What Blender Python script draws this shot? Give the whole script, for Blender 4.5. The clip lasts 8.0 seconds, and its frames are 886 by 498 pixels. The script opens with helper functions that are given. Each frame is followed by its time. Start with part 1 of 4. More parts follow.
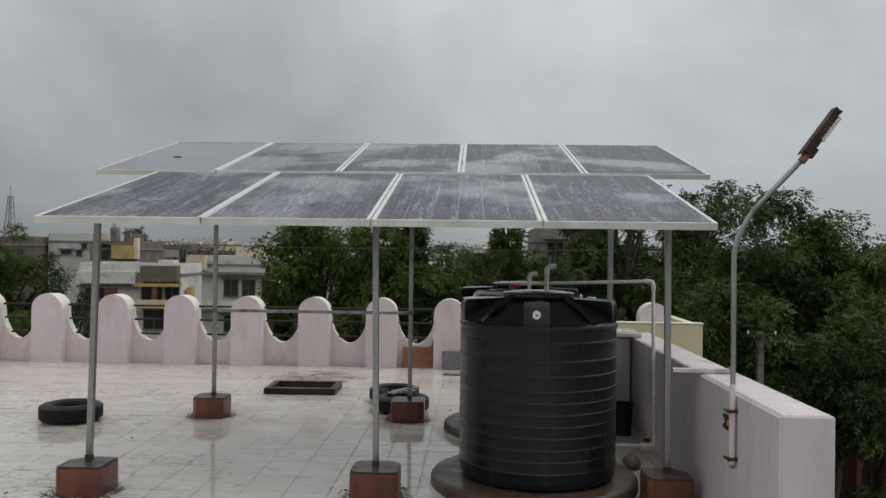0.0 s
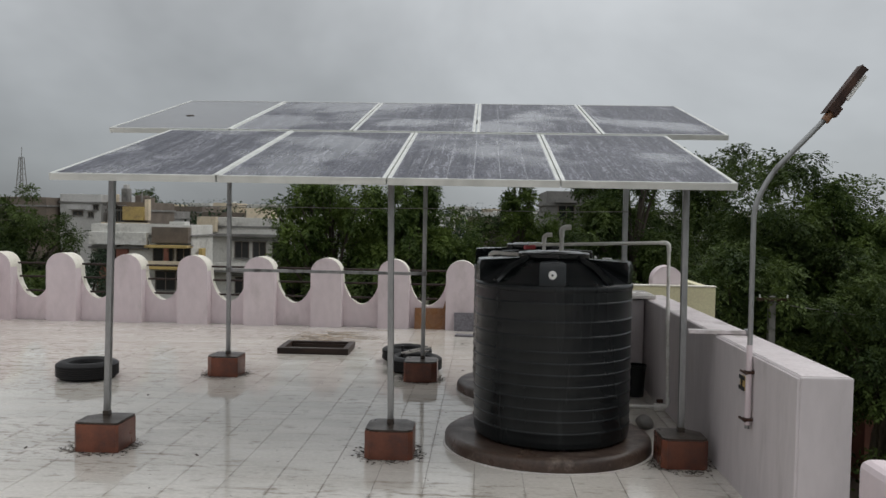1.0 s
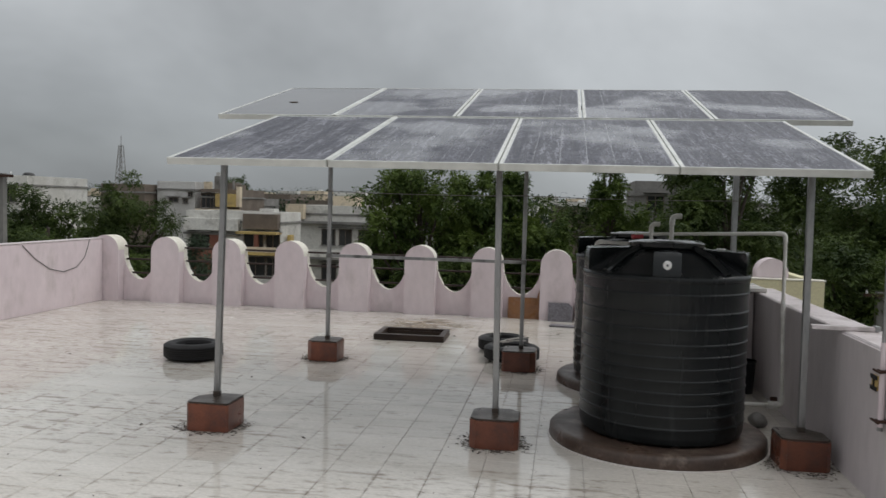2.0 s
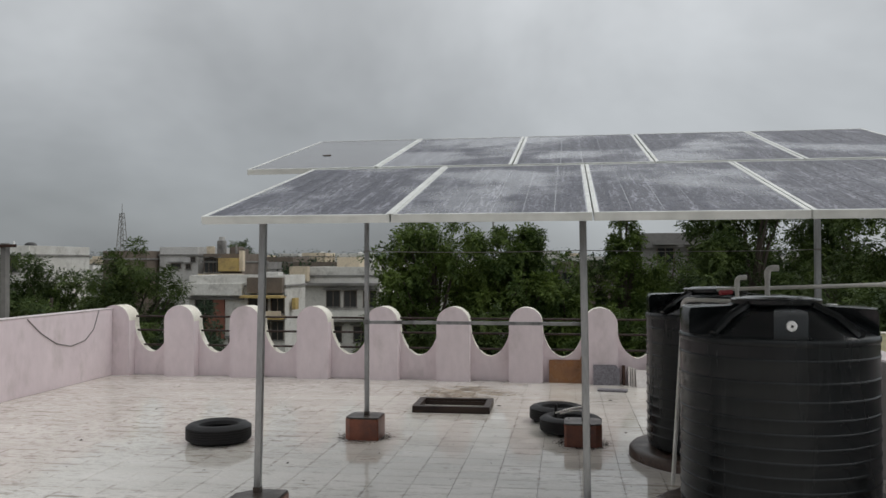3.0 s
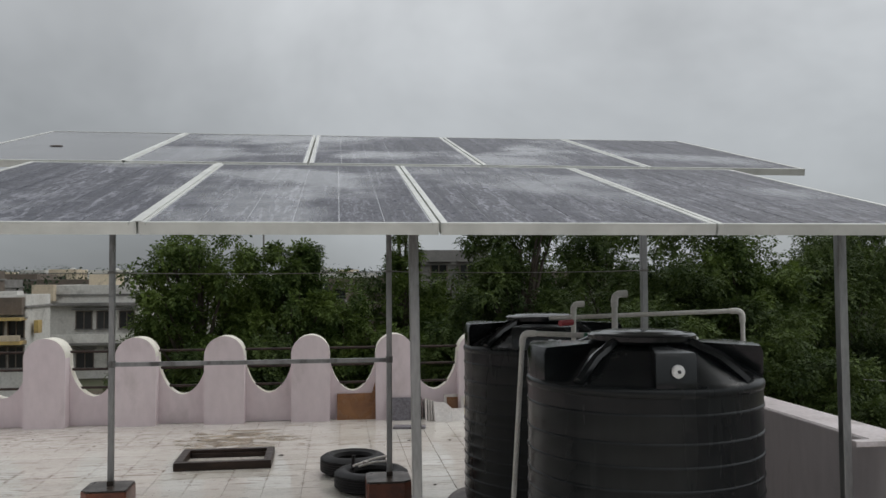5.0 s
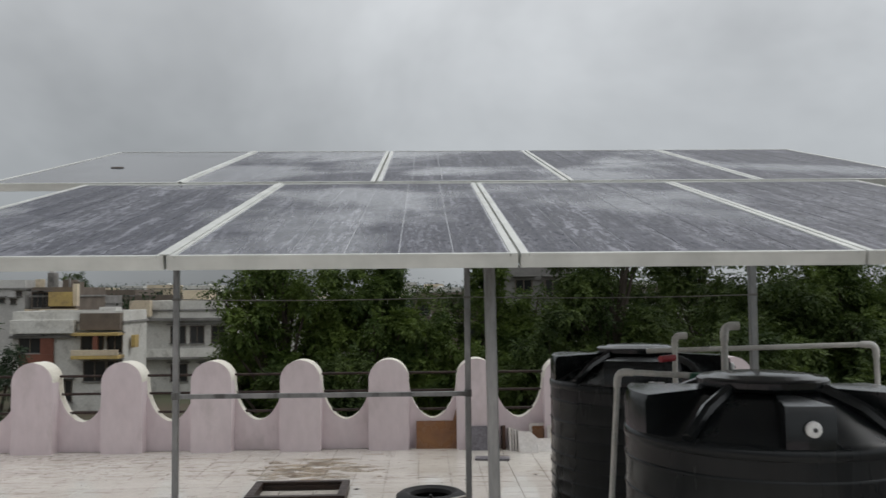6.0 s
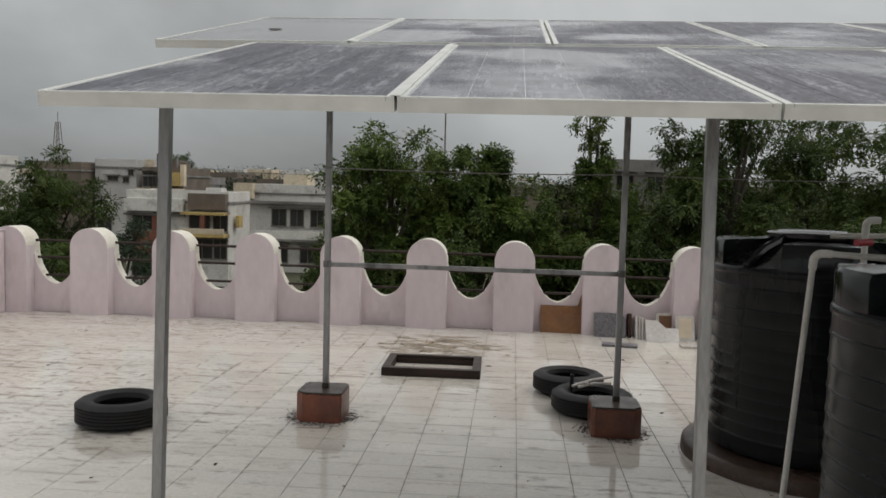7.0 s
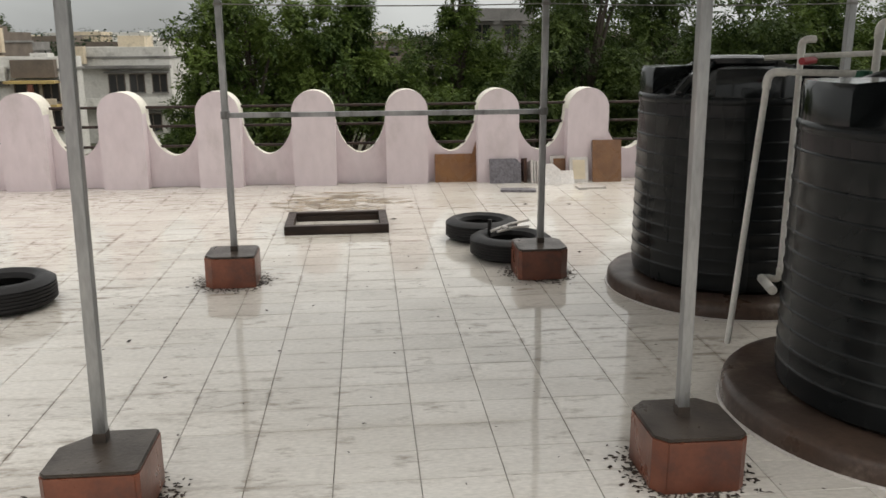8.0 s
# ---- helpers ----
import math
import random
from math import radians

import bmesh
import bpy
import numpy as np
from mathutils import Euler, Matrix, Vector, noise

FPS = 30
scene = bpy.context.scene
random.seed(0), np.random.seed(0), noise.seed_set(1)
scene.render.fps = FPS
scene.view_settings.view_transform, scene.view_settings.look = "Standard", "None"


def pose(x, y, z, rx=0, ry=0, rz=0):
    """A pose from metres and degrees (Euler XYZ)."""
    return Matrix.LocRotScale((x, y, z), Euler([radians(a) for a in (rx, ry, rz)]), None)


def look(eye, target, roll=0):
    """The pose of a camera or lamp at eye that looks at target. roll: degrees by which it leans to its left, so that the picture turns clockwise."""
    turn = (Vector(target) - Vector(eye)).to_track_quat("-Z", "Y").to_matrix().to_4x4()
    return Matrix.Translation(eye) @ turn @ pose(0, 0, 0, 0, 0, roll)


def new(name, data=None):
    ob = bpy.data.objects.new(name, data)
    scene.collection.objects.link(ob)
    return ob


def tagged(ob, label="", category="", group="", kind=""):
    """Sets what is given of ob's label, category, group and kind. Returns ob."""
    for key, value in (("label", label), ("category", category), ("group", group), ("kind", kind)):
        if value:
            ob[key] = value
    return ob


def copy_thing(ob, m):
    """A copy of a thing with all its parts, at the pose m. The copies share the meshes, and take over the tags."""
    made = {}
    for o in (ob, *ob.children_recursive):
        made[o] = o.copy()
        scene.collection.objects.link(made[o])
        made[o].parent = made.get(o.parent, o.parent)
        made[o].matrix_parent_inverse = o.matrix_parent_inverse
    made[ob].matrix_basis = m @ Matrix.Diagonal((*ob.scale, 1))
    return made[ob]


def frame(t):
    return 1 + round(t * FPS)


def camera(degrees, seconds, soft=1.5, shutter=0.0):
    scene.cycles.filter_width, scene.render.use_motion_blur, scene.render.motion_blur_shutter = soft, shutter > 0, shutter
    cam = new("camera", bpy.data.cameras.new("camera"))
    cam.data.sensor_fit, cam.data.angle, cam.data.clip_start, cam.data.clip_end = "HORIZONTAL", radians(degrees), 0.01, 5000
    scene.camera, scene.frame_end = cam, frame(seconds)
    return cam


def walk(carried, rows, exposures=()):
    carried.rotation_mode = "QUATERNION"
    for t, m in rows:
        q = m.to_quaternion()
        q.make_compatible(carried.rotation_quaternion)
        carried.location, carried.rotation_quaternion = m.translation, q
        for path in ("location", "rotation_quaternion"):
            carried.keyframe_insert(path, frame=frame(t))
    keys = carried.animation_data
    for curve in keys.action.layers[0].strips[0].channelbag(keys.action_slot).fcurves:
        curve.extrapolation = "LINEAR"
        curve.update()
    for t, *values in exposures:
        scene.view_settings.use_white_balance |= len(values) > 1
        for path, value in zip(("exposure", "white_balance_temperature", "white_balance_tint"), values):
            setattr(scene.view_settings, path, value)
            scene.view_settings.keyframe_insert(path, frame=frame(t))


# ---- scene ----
cam = camera(56.2, 8.0, shutter=0.12)
PATH = [
    (0, (0.598, -4.809, 1.577), (0.525, -2.81, 1.587), 0.7),
    (0.5, (0.568, -4.793, 1.56), (0.477, -2.796, 1.514), 0.9),
    (1, (0.56, -4.785, 1.553), (0.465, -2.789, 1.474), 1.0),
    (1.5, (0.549, -4.778, 1.541), (0.4, -2.789, 1.404), 1.6),
    (2, (0.39, -4.717, 1.532), (0.099, -2.741, 1.423), 1.5),
    (2.2, (0.343, -4.619, 1.516), (-0.009, -2.652, 1.427), 1.0),
    (3.3, (-0.257, -3.875, 1.553), (-0.487, -1.89, 1.617), -1.5),
    (3.5, (-0.285, -3.766, 1.598), (-0.441, -1.774, 1.672), -2.2),
    (4, (-0.347, -3.407, 1.61), (-0.312, -1.409, 1.706), -2.0),
    (4.5, (-0.349, -3.122, 1.597), (-0.162, -1.133, 1.68), -0.4),
    (4.7, (-0.367, -2.999, 1.576), (-0.113, -1.016, 1.643), -0.3),
    (5.8, (-0.269, -2.435, 1.644), (-0.098, -0.444, 1.737), -0.8),
    (6, (-0.275, -2.354, 1.66), (-0.226, -0.358, 1.763), -0.5),
    (6.5, (-0.408, -2.253, 1.631), (-0.601, -0.263, 1.669), 0.7),
    (7, (-0.679, -2.215, 1.541), (-0.845, -0.228, 1.384), 1.5),
    (7.5, (-0.895, -2.105, 1.454), (-0.918, -0.14, 1.084), 0.7),
    (8, (-1.055, -1.912, 1.415), (-0.878, 0.02, 0.929), -0.3),
]
EXPOSURES = [(0, -0.12, 6500, 10), (2.2, -0.1, 6500, 10), (3.5, -0.14, 6500, 10), (4.5, -0.2, 6500, 10), (6.0, -0.15, 6500, 10), (6.5, -0.23, 6550, 10), (7.0, -0.1, 6750, 10), (7.5, 0.34, 6900, 10), (8.0, 0.48, 6950, 10)]
walk(cam, [(t, look(eye, target, roll)) for t, eye, target, roll in PATH], EXPOSURES)


# ---- light ----
SUN_TURN, SUN_HEIGHT = radians(60), radians(55)
world = bpy.data.worlds.new("overcast_sky")
scene.world = world
world.use_nodes = True
wn, wl = world.node_tree.nodes, world.node_tree.links
wn.clear()
w_out = wn.new("ShaderNodeOutputWorld")
w_bg = wn.new("ShaderNodeBackground")
w_sky = wn.new("ShaderNodeTexSky")
w_sky.sky_type = "NISHITA"
w_sky.sun_disc = False
w_sky.sun_elevation = SUN_HEIGHT
w_sky.sun_rotation = SUN_TURN
w_co = wn.new("ShaderNodeTexCoord")
w_sep = wn.new("ShaderNodeSeparateXYZ")
wl.new(w_co.outputs["Generated"], w_sep.inputs[0])
# cloud deck: brightness grows from the horizon to the zenith
w_ramp = wn.new("ShaderNodeValToRGB")
w_ramp.color_ramp.elements[0].position = 0.0
w_ramp.color_ramp.elements[0].color = (2.75, 2.95, 3.1, 1)
w_ramp.color_ramp.elements[1].position = 1.0
w_ramp.color_ramp.elements[1].color = (11.5, 11.7, 11.9, 1)
e = w_ramp.color_ramp.elements.new(0.3)
e.color = (4.9, 5.1, 5.25, 1)
wl.new(w_sep.outputs["Z"], w_ramp.inputs[0])
w_map = wn.new("ShaderNodeMapping")
w_map.inputs["Scale"].default_value = (1.0, 1.0, 1.5)
w_map.inputs["Location"].default_value = (0.35, 0.1, 0.2)
wl.new(w_co.outputs["Generated"], w_map.inputs["Vector"])
w_n = wn.new("ShaderNodeTexNoise")
w_n.inputs["Scale"].default_value = 1.9
w_n.inputs["Detail"].default_value = 5
w_n.inputs["Roughness"].default_value = 0.56
w_n.inputs["Distortion"].default_value = 0.25
wl.new(w_map.outputs[0], w_n.inputs["Vector"])
w_mr = wn.new("ShaderNodeMapRange")
w_mr.inputs["From Min"].default_value = 0.3
w_mr.inputs["From Max"].default_value = 0.72
w_mr.inputs["To Min"].default_value = 0.86
w_mr.inputs["To Max"].default_value = 1.62
w_glow = wn.new("ShaderNodeMath")
w_glow.operation = "MULTIPLY_ADD"
w_glow.inputs[1].default_value = 0.26
wl.new(w_sep.outputs["X"], w_glow.inputs[0])
wl.new(w_n.outputs[0], w_glow.inputs[2])
# thinner cloud towards the north-east
w_dot = wn.new("ShaderNodeVectorMath")
w_dot.operation = "DOT_PRODUCT"
w_dot.inputs[1].default_value = (0.21, 0.954, 0.22)
wl.new(w_co.outputs["Generated"], w_dot.inputs[0])
w_thin = wn.new("ShaderNodeMapRange")
w_thin.interpolation_type = "SMOOTHSTEP"
w_thin.inputs["From Min"].default_value = 0.90
w_thin.inputs["From Max"].default_value = 1.0
w_thin.inputs["To Min"].default_value = 0.0
w_thin.inputs["To Max"].default_value = 0.13
wl.new(w_dot.outputs["Value"], w_thin.inputs["Value"])
w_sum = wn.new("ShaderNodeMath")
w_sum.operation = "ADD"
wl.new(w_glow.outputs[0], w_sum.inputs[0])
wl.new(w_thin.outputs[0], w_sum.inputs[1])
wl.new(w_sum.outputs[0], w_mr.inputs["Value"])
w_mul = wn.new("ShaderNodeMix")
w_mul.data_type, w_mul.blend_type = "RGBA", "MULTIPLY"
w_mul.inputs["Factor"].default_value = 1.0
wl.new(w_ramp.outputs["Color"], w_mul.inputs["A"])
wl.new(w_mr.outputs[0], w_mul.inputs["B"])
w_mix = wn.new("ShaderNodeMix")
w_mix.data_type = "RGBA"
w_mix.inputs["Factor"].default_value = 0.95
wl.new(w_sky.outputs[0], w_mix.inputs["A"])
wl.new(w_mul.outputs["Result"], w_mix.inputs["B"])
wl.new(w_mix.outputs["Result"], w_bg.inputs["Color"])
w_bg.inputs["Strength"].default_value = 0.092
wl.new(w_bg.outputs[0], w_out.inputs[0])

sun = new("sun", bpy.data.lights.new("sun", "SUN"))
sun.data.energy, sun.data.angle, sun.data.color = 0.7, radians(40), (1.0, 0.97, 0.93)
sun.rotation_euler = (radians(90) - SUN_HEIGHT, 0, radians(180) - SUN_TURN)


# ---- materials ----
TILE_X, TILE_Y, TX0, TY0 = 0.2885, 0.2, -1.194, 0.58


def surf(name, c1, c2, scale=3.0, rough=(0.5, 0.7), bump=0.1, fine=60.0, metal=0.0, stain=None, stain_scale=1.2,
         stain_at=(0.55, 0.7), place="Object", vary=0.0, stretch=(1, 1, 1), coat=0.0, island=False, spec=0.5, grain=0.12, smear=None):
    m = bpy.data.materials.new(name)
    m.use_nodes = True
    n, l = m.node_tree.nodes, m.node_tree.links
    b = n["Principled BSDF"]
    if place == "World":
        co = n.new("ShaderNodeNewGeometry").outputs["Position"]
    else:
        co = n.new("ShaderNodeTexCoord").outputs["Object"]
    mp = n.new("ShaderNodeMapping")
    mp.inputs["Scale"].default_value = stretch
    l.new(co, mp.inputs["Vector"])
    co = mp.outputs[0]

    def noise_at(s, detail, roughness=0.55):
        t = n.new("ShaderNodeTexNoise")
        t.inputs["Scale"].default_value, t.inputs["Detail"].default_value = s, detail
        t.inputs["Roughness"].default_value = roughness
        l.new(co, t.inputs["Vector"])
        return t.outputs[0]

    def spread(value, a, b2, lo, hi):
        r = n.new("ShaderNodeMapRange")
        r.inputs["From Min"].default_value, r.inputs["From Max"].default_value = a, b2
        r.inputs["To Min"].default_value, r.inputs["To Max"].default_value = lo, hi
        l.new(value, r.inputs["Value"])
        return r.outputs[0]

    def mixed(fac, a, b2, how="MIX"):
        x = n.new("ShaderNodeMix")
        x.data_type, x.blend_type = "RGBA", how
        for sock, v in ((x.inputs["Factor"], fac), (x.inputs["A"], a), (x.inputs["B"], b2)):
            if isinstance(v, (int, float)):
                sock.default_value = v
            elif isinstance(v, tuple):
                sock.default_value = (*v, 1)
            else:
                l.new(v, sock)
        return x.outputs["Result"]

    big, small = noise_at(scale, 6), noise_at(fine, 4)
    col = mixed(spread(big, 0.35, 0.65, 0, 1), c1, c2)
    if stain:
        mask = spread(noise_at(stain_scale, 8, 0.65), *stain_at, 0, 1)
        col = mixed(mask, col, stain)
    if smear:
        field = n.new("ShaderNodeMath")
        field.operation = "MULTIPLY"
        apart = n.new("ShaderNodeSeparateXYZ")
        l.new(co, apart.inputs[0])
        west = n.new("ShaderNodeMath")
        west.operation = "ADD"
        l.new(spread(apart.outputs["X"], -1.0, -4.5, 0.0, 0.14), west.inputs[0])
        l.new(noise_at(0.35, 3), west.inputs[1])
        l.new(spread(west.outputs[0], 0.46, 0.66, 0.05, 1), field.inputs[0])
        l.new(spread(noise_at(9.0, 6, 0.7), 0.5, 0.66, 0, 0.85), field.inputs[1])
        col = mixed(field.outputs[0], col, smear)
        # grime washed up along the joints, most of it on the dirty side
        where = n.new("ShaderNodeNewGeometry").outputs["Position"]
        xyz = n.new("ShaderNodeSeparateXYZ")
        l.new(where, xyz.inputs[0])

        def sums(how, a, b2):
            x = n.new("ShaderNodeMath")
            x.operation = how
            for sock, v in zip(x.inputs, (a, b2)):
                if isinstance(v, (int, float)):
                    sock.default_value = v
                else:
                    l.new(v, sock)
            return x.outputs[0]
        edges = []
        for axis, start, step, wide in (("X", TX0, TILE_X, 0.07), ("Y", TY0, TILE_Y, 0.16)):
            f = sums("FRACT", sums("DIVIDE", sums("SUBTRACT", xyz.outputs[axis], start), step), 0.0)
            edges.append(spread(sums("ABSOLUTE", sums("SUBTRACT", f, 0.5), 0.0), 0.5 - wide, 0.49, 0, 1))
        grime = sums("MULTIPLY", sums("MAXIMUM", edges[0], edges[1]), spread(noise_at(4.2, 5, 0.6), 0.47, 0.60, 0, 0.8))
        grime = sums("MULTIPLY", grime, spread(west.outputs[0], 0.46, 0.62, 0.12, 1))
        col = mixed(grime, col, (0.21, 0.165, 0.12))
    col = mixed(1.0, col, mixed(spread(small, 0.3, 0.7, 0, 1), (1 - grain,) * 3, (1 + grain * 0.8,) * 3), "MULTIPLY")
    if vary or island:
        rnd = n.new("ShaderNodeNewGeometry").outputs["Random Per Island"] if island else n.new("ShaderNodeObjectInfo").outputs["Random"]
        v = max(vary, 0.01)
        col = mixed(1.0, col, mixed(rnd, (1 - v,) * 3, (1 + v,) * 3), "MULTIPLY")
    l.new(col, b.inputs["Base Color"])
    l.new(spread(big, 0.3, 0.7, *rough), b.inputs["Roughness"])
    b.inputs["Metallic"].default_value = metal
    b.inputs["Specular IOR Level"].default_value = spec
    b.inputs["Coat Weight"].default_value = coat
    b.inputs["Coat Roughness"].default_value = 0.08
    if bump:
        bp = n.new("ShaderNodeBump")
        bp.inputs["Strength"].default_value, bp.inputs["Distance"].default_value = bump, 0.004
        l.new(small, bp.inputs["Height"])
        l.new(bp.outputs[0], b.inputs["Normal"])
    return m


M = {}
M["tile"] = surf("wet_white_tile", (0.705, 0.668, 0.61), (0.615, 0.575, 0.515), 1.1, (0.02, 0.10), 0.02, 35, place="World",
                 stain=(0.26, 0.215, 0.165), stain_scale=4.5, stain_at=(0.57, 0.76), vary=0.06, stretch=(1, 2.6, 1), smear=(0.34, 0.295, 0.245))
M["joint"] = surf("dirty_joint", (0.15, 0.13, 0.11), (0.40, 0.36, 0.31), 2.0, (0.3, 0.6), 0.1, 60, place="World")
M["pink"] = surf("pink_lime_wash", (0.69, 0.60, 0.615), (0.63, 0.54, 0.56), 1.4, (0.6, 0.8), 0.1, 14, place="World",
                 stain=(0.46, 0.40, 0.39), stain_scale=2.6, stain_at=(0.56, 0.82), stretch=(1, 1, 0.5), grain=0.05)
M["grey_wash"] = surf("weathered_lilac_wash", (0.64, 0.59, 0.595), (0.545, 0.502, 0.506), 1.1, (0.6, 0.8), 0.1, 14, place="World",
                      stain=(0.36, 0.33, 0.32), stain_scale=2.4, stain_at=(0.54, 0.80), stretch=(1, 1.6, 0.35), grain=0.05)
M["white_edge"] = surf("whitewashed_plaster", (0.76, 0.74, 0.66), (0.66, 0.62, 0.53), 3.0, (0.6, 0.8), 0.15, 50, place="World",
                       stain=(0.42, 0.38, 0.28), stain_scale=5.0, stain_at=(0.58, 0.8))
M["wall_top"] = surf("weathered_coping", (0.66, 0.60, 0.60), (0.56, 0.50, 0.50), 3.0, (0.35, 0.6), 0.15, 40, place="World",
                     stain=(0.28, 0.25, 0.22), stain_scale=4.0, stain_at=(0.55, 0.75))
M["cream"] = surf("cream_paint", (0.66, 0.62, 0.40), (0.60, 0.55, 0.36), 2.0, (0.6, 0.8), 0.1, 40, place="World")
M["tank"] = surf("black_polyethylene", (0.0075, 0.0092, 0.0098), (0.0125, 0.0145, 0.0152), 2.2, (0.17, 0.34), 0.05, 30,
                 stain=(0.028, 0.031, 0.032), stain_scale=7.0, stain_at=(0.62, 0.8), stretch=(1, 1, 0.12), spec=0.28)
M["tank_wet"] = surf("black_polyethylene_under_rain", (0.0075, 0.0092, 0.0098), (0.0125, 0.0145, 0.0152), 6.0, (0.06, 0.24), 0.08, 26, spec=0.5)
M["cement_wet"] = surf("wet_brown_cement", (0.085, 0.056, 0.042), (0.05, 0.034, 0.027), 4.0, (0.22, 0.5), 0.4, 40,
                       stain=(0.16, 0.125, 0.10), stain_scale=5.0, stain_at=(0.56, 0.75), spec=0.35, grain=0.2)
M["cap"] = surf("wet_grey_cement", (0.075, 0.058, 0.046), (0.042, 0.034, 0.028), 6.0, (0.25, 0.5), 0.35, 70, spec=0.35)
M["red_stone"] = surf("red_facing_stone", (0.20, 0.066, 0.036), (0.12, 0.038, 0.021), 5.0, (0.22, 0.45), 0.2, 60,
                      stain=(0.07, 0.035, 0.03), stain_scale=7.0, stain_at=(0.5, 0.75), vary=0.25)
M["zinc"] = surf("galvanized_steel", (0.38, 0.385, 0.38), (0.22, 0.225, 0.225), 6.0, (0.28, 0.5), 0.05, 90, metal=0.7,
                 stain=(0.10, 0.09, 0.08), stain_scale=6.0, stain_at=(0.52, 0.66), stretch=(1, 1, 0.22))
M["alu"] = surf("aluminium_frame", (0.66, 0.67, 0.64), (0.58, 0.59, 0.56), 5.0, (0.35, 0.5), 0.02, 7, metal=0.25,
                stain=(0.5, 0.49, 0.44), stain_scale=4.0, stain_at=(0.58, 0.8), place="World")
M["backsheet"] = surf("white_backsheet", (0.5, 0.51, 0.54), (0.42, 0.43, 0.46), 3, (0.1, 0.3), 0.02, 80, place="World")
M["rust"] = surf("rusted_iron", (0.075, 0.035, 0.022), (0.035, 0.018, 0.013), 9.0, (0.55, 0.8), 0.3, 90, metal=0.3)
M["rail_iron"] = surf("dark_rusted_iron", (0.04, 0.021, 0.015), (0.018, 0.011, 0.009), 9.0, (0.5, 0.75), 0.3, 90, metal=0.3)
M["rubber"] = surf("tyre_rubber", (0.013, 0.013, 0.014), (0.018, 0.017, 0.017), 5.0, (0.4, 0.65), 0.2, 60, spec=0.22)
M["wood"] = surf("dark_wet_wood", (0.045, 0.027, 0.019), (0.022, 0.014, 0.011), 5.0, (0.3, 0.55), 0.25, 60, stretch=(1, 6, 6), spec=0.3)
M["pvc"] = surf("white_pvc_pipe", (0.8, 0.79, 0.75), (0.60, 0.58, 0.53), 5.0, (0.3, 0.45), 0.03, 60,
                stain=(0.40, 0.35, 0.30), stain_scale=6, stain_at=(0.58, 0.8))
M["white_plastic"] = surf("white_plastic", (0.82, 0.82, 0.8), (0.78, 0.78, 0.76), 5, (0.3, 0.4), 0.0, 60)
M["red_plastic"] = surf("red_plastic", (0.42, 0.03, 0.04), (0.32, 0.02, 0.03), 5, (0.3, 0.45), 0.0, 60)
M["green_rag"] = surf("green_tape", (0.01, 0.12, 0.06), (0.01, 0.08, 0.04), 12, (0.5, 0.7), 0.1, 60)
M["brown_tile"] = surf("brown_ceramic_tile", (0.24, 0.12, 0.055), (0.15, 0.07, 0.035), 6, (0.2, 0.4), 0.05, 50, vary=0.15)
M["grey_slab"] = surf("speckled_grey_stone", (0.22, 0.21, 0.23), (0.12, 0.11, 0.12), 40, (0.25, 0.45), 0.1, 90)
M["white_slab"] = surf("white_ceramic_tile", (0.66, 0.63, 0.60), (0.55, 0.50, 0.46), 4, (0.15, 0.35), 0.03, 50, vary=0.12)
M["stone"] = surf("grey_stone", (0.22, 0.21, 0.20), (0.13, 0.12, 0.11), 8, (0.5, 0.8), 0.4, 40)
M["cable"] = surf("black_cable", (0.02, 0.02, 0.02), (0.03, 0.03, 0.03), 8, (0.4, 0.6), 0.0, 40)
M["debris"] = surf("leaf_litter", (0.055, 0.036, 0.025), (0.022, 0.015, 0.011), 12, (0.5, 0.8), 0.1, 60, place="World")
M["mud"] = surf("thin_mud", (0.44, 0.37, 0.27), (0.15, 0.11, 0.065), 5, (0.15, 0.4), 0.1, 40, place="World")
M["ground"] = surf("damp_soil_and_scrub", (0.05, 0.055, 0.025), (0.075, 0.05, 0.033), 0.12, (0.7, 0.95), 0.3, 3, place="World",
                   stain=(0.035, 0.06, 0.02), stain_scale=0.3)
M["bark"] = surf("grey_bark", (0.09, 0.07, 0.055), (0.05, 0.04, 0.032), 4, (0.7, 0.9), 0.5, 20, stretch=(1, 1, 0.25))
M["concrete"] = surf("grey_concrete", (0.24, 0.23, 0.215), (0.16, 0.155, 0.145), 0.8, (0.6, 0.85), 0.2, 8, place="World",
                     stain=(0.10, 0.095, 0.09), stain_scale=0.7, vary=0.1)
M["p_white"] = surf("house_white_paint", (0.68, 0.67, 0.63), (0.57, 0.555, 0.51), 0.5, (0.6, 0.85), 0.1, 6, place="World",
                    stain=(0.25, 0.235, 0.21), stain_scale=0.8, stain_at=(0.54, 0.76), vary=0.1)
M["p_grey"] = surf("house_grey_render", (0.56, 0.55, 0.53), (0.46, 0.45, 0.43), 0.5, (0.6, 0.85), 0.1, 6, place="World",
                   stain=(0.26, 0.25, 0.23), stain_scale=0.7, stain_at=(0.55, 0.8), vary=0.05)
M["p_cream"] = surf("house_cream_paint", (0.70, 0.60, 0.44), (0.60, 0.50, 0.37), 0.5, (0.6, 0.85), 0.1, 6, place="World",
                    stain=(0.22, 0.19, 0.15), stain_scale=0.6, vary=0.1)
M["p_yellow"] = surf("house_yellow_paint", (0.52, 0.38, 0.13), (0.42, 0.30, 0.12), 0.6, (0.6, 0.85), 0.1, 6, place="World",
                     stain=(0.22, 0.17, 0.1), stain_scale=0.6, vary=0.1)
M["p_brick"] = surf("house_brick_paint", (0.22, 0.08, 0.05), (0.16, 0.06, 0.04), 0.8, (0.6, 0.85), 0.2, 8, place="World")
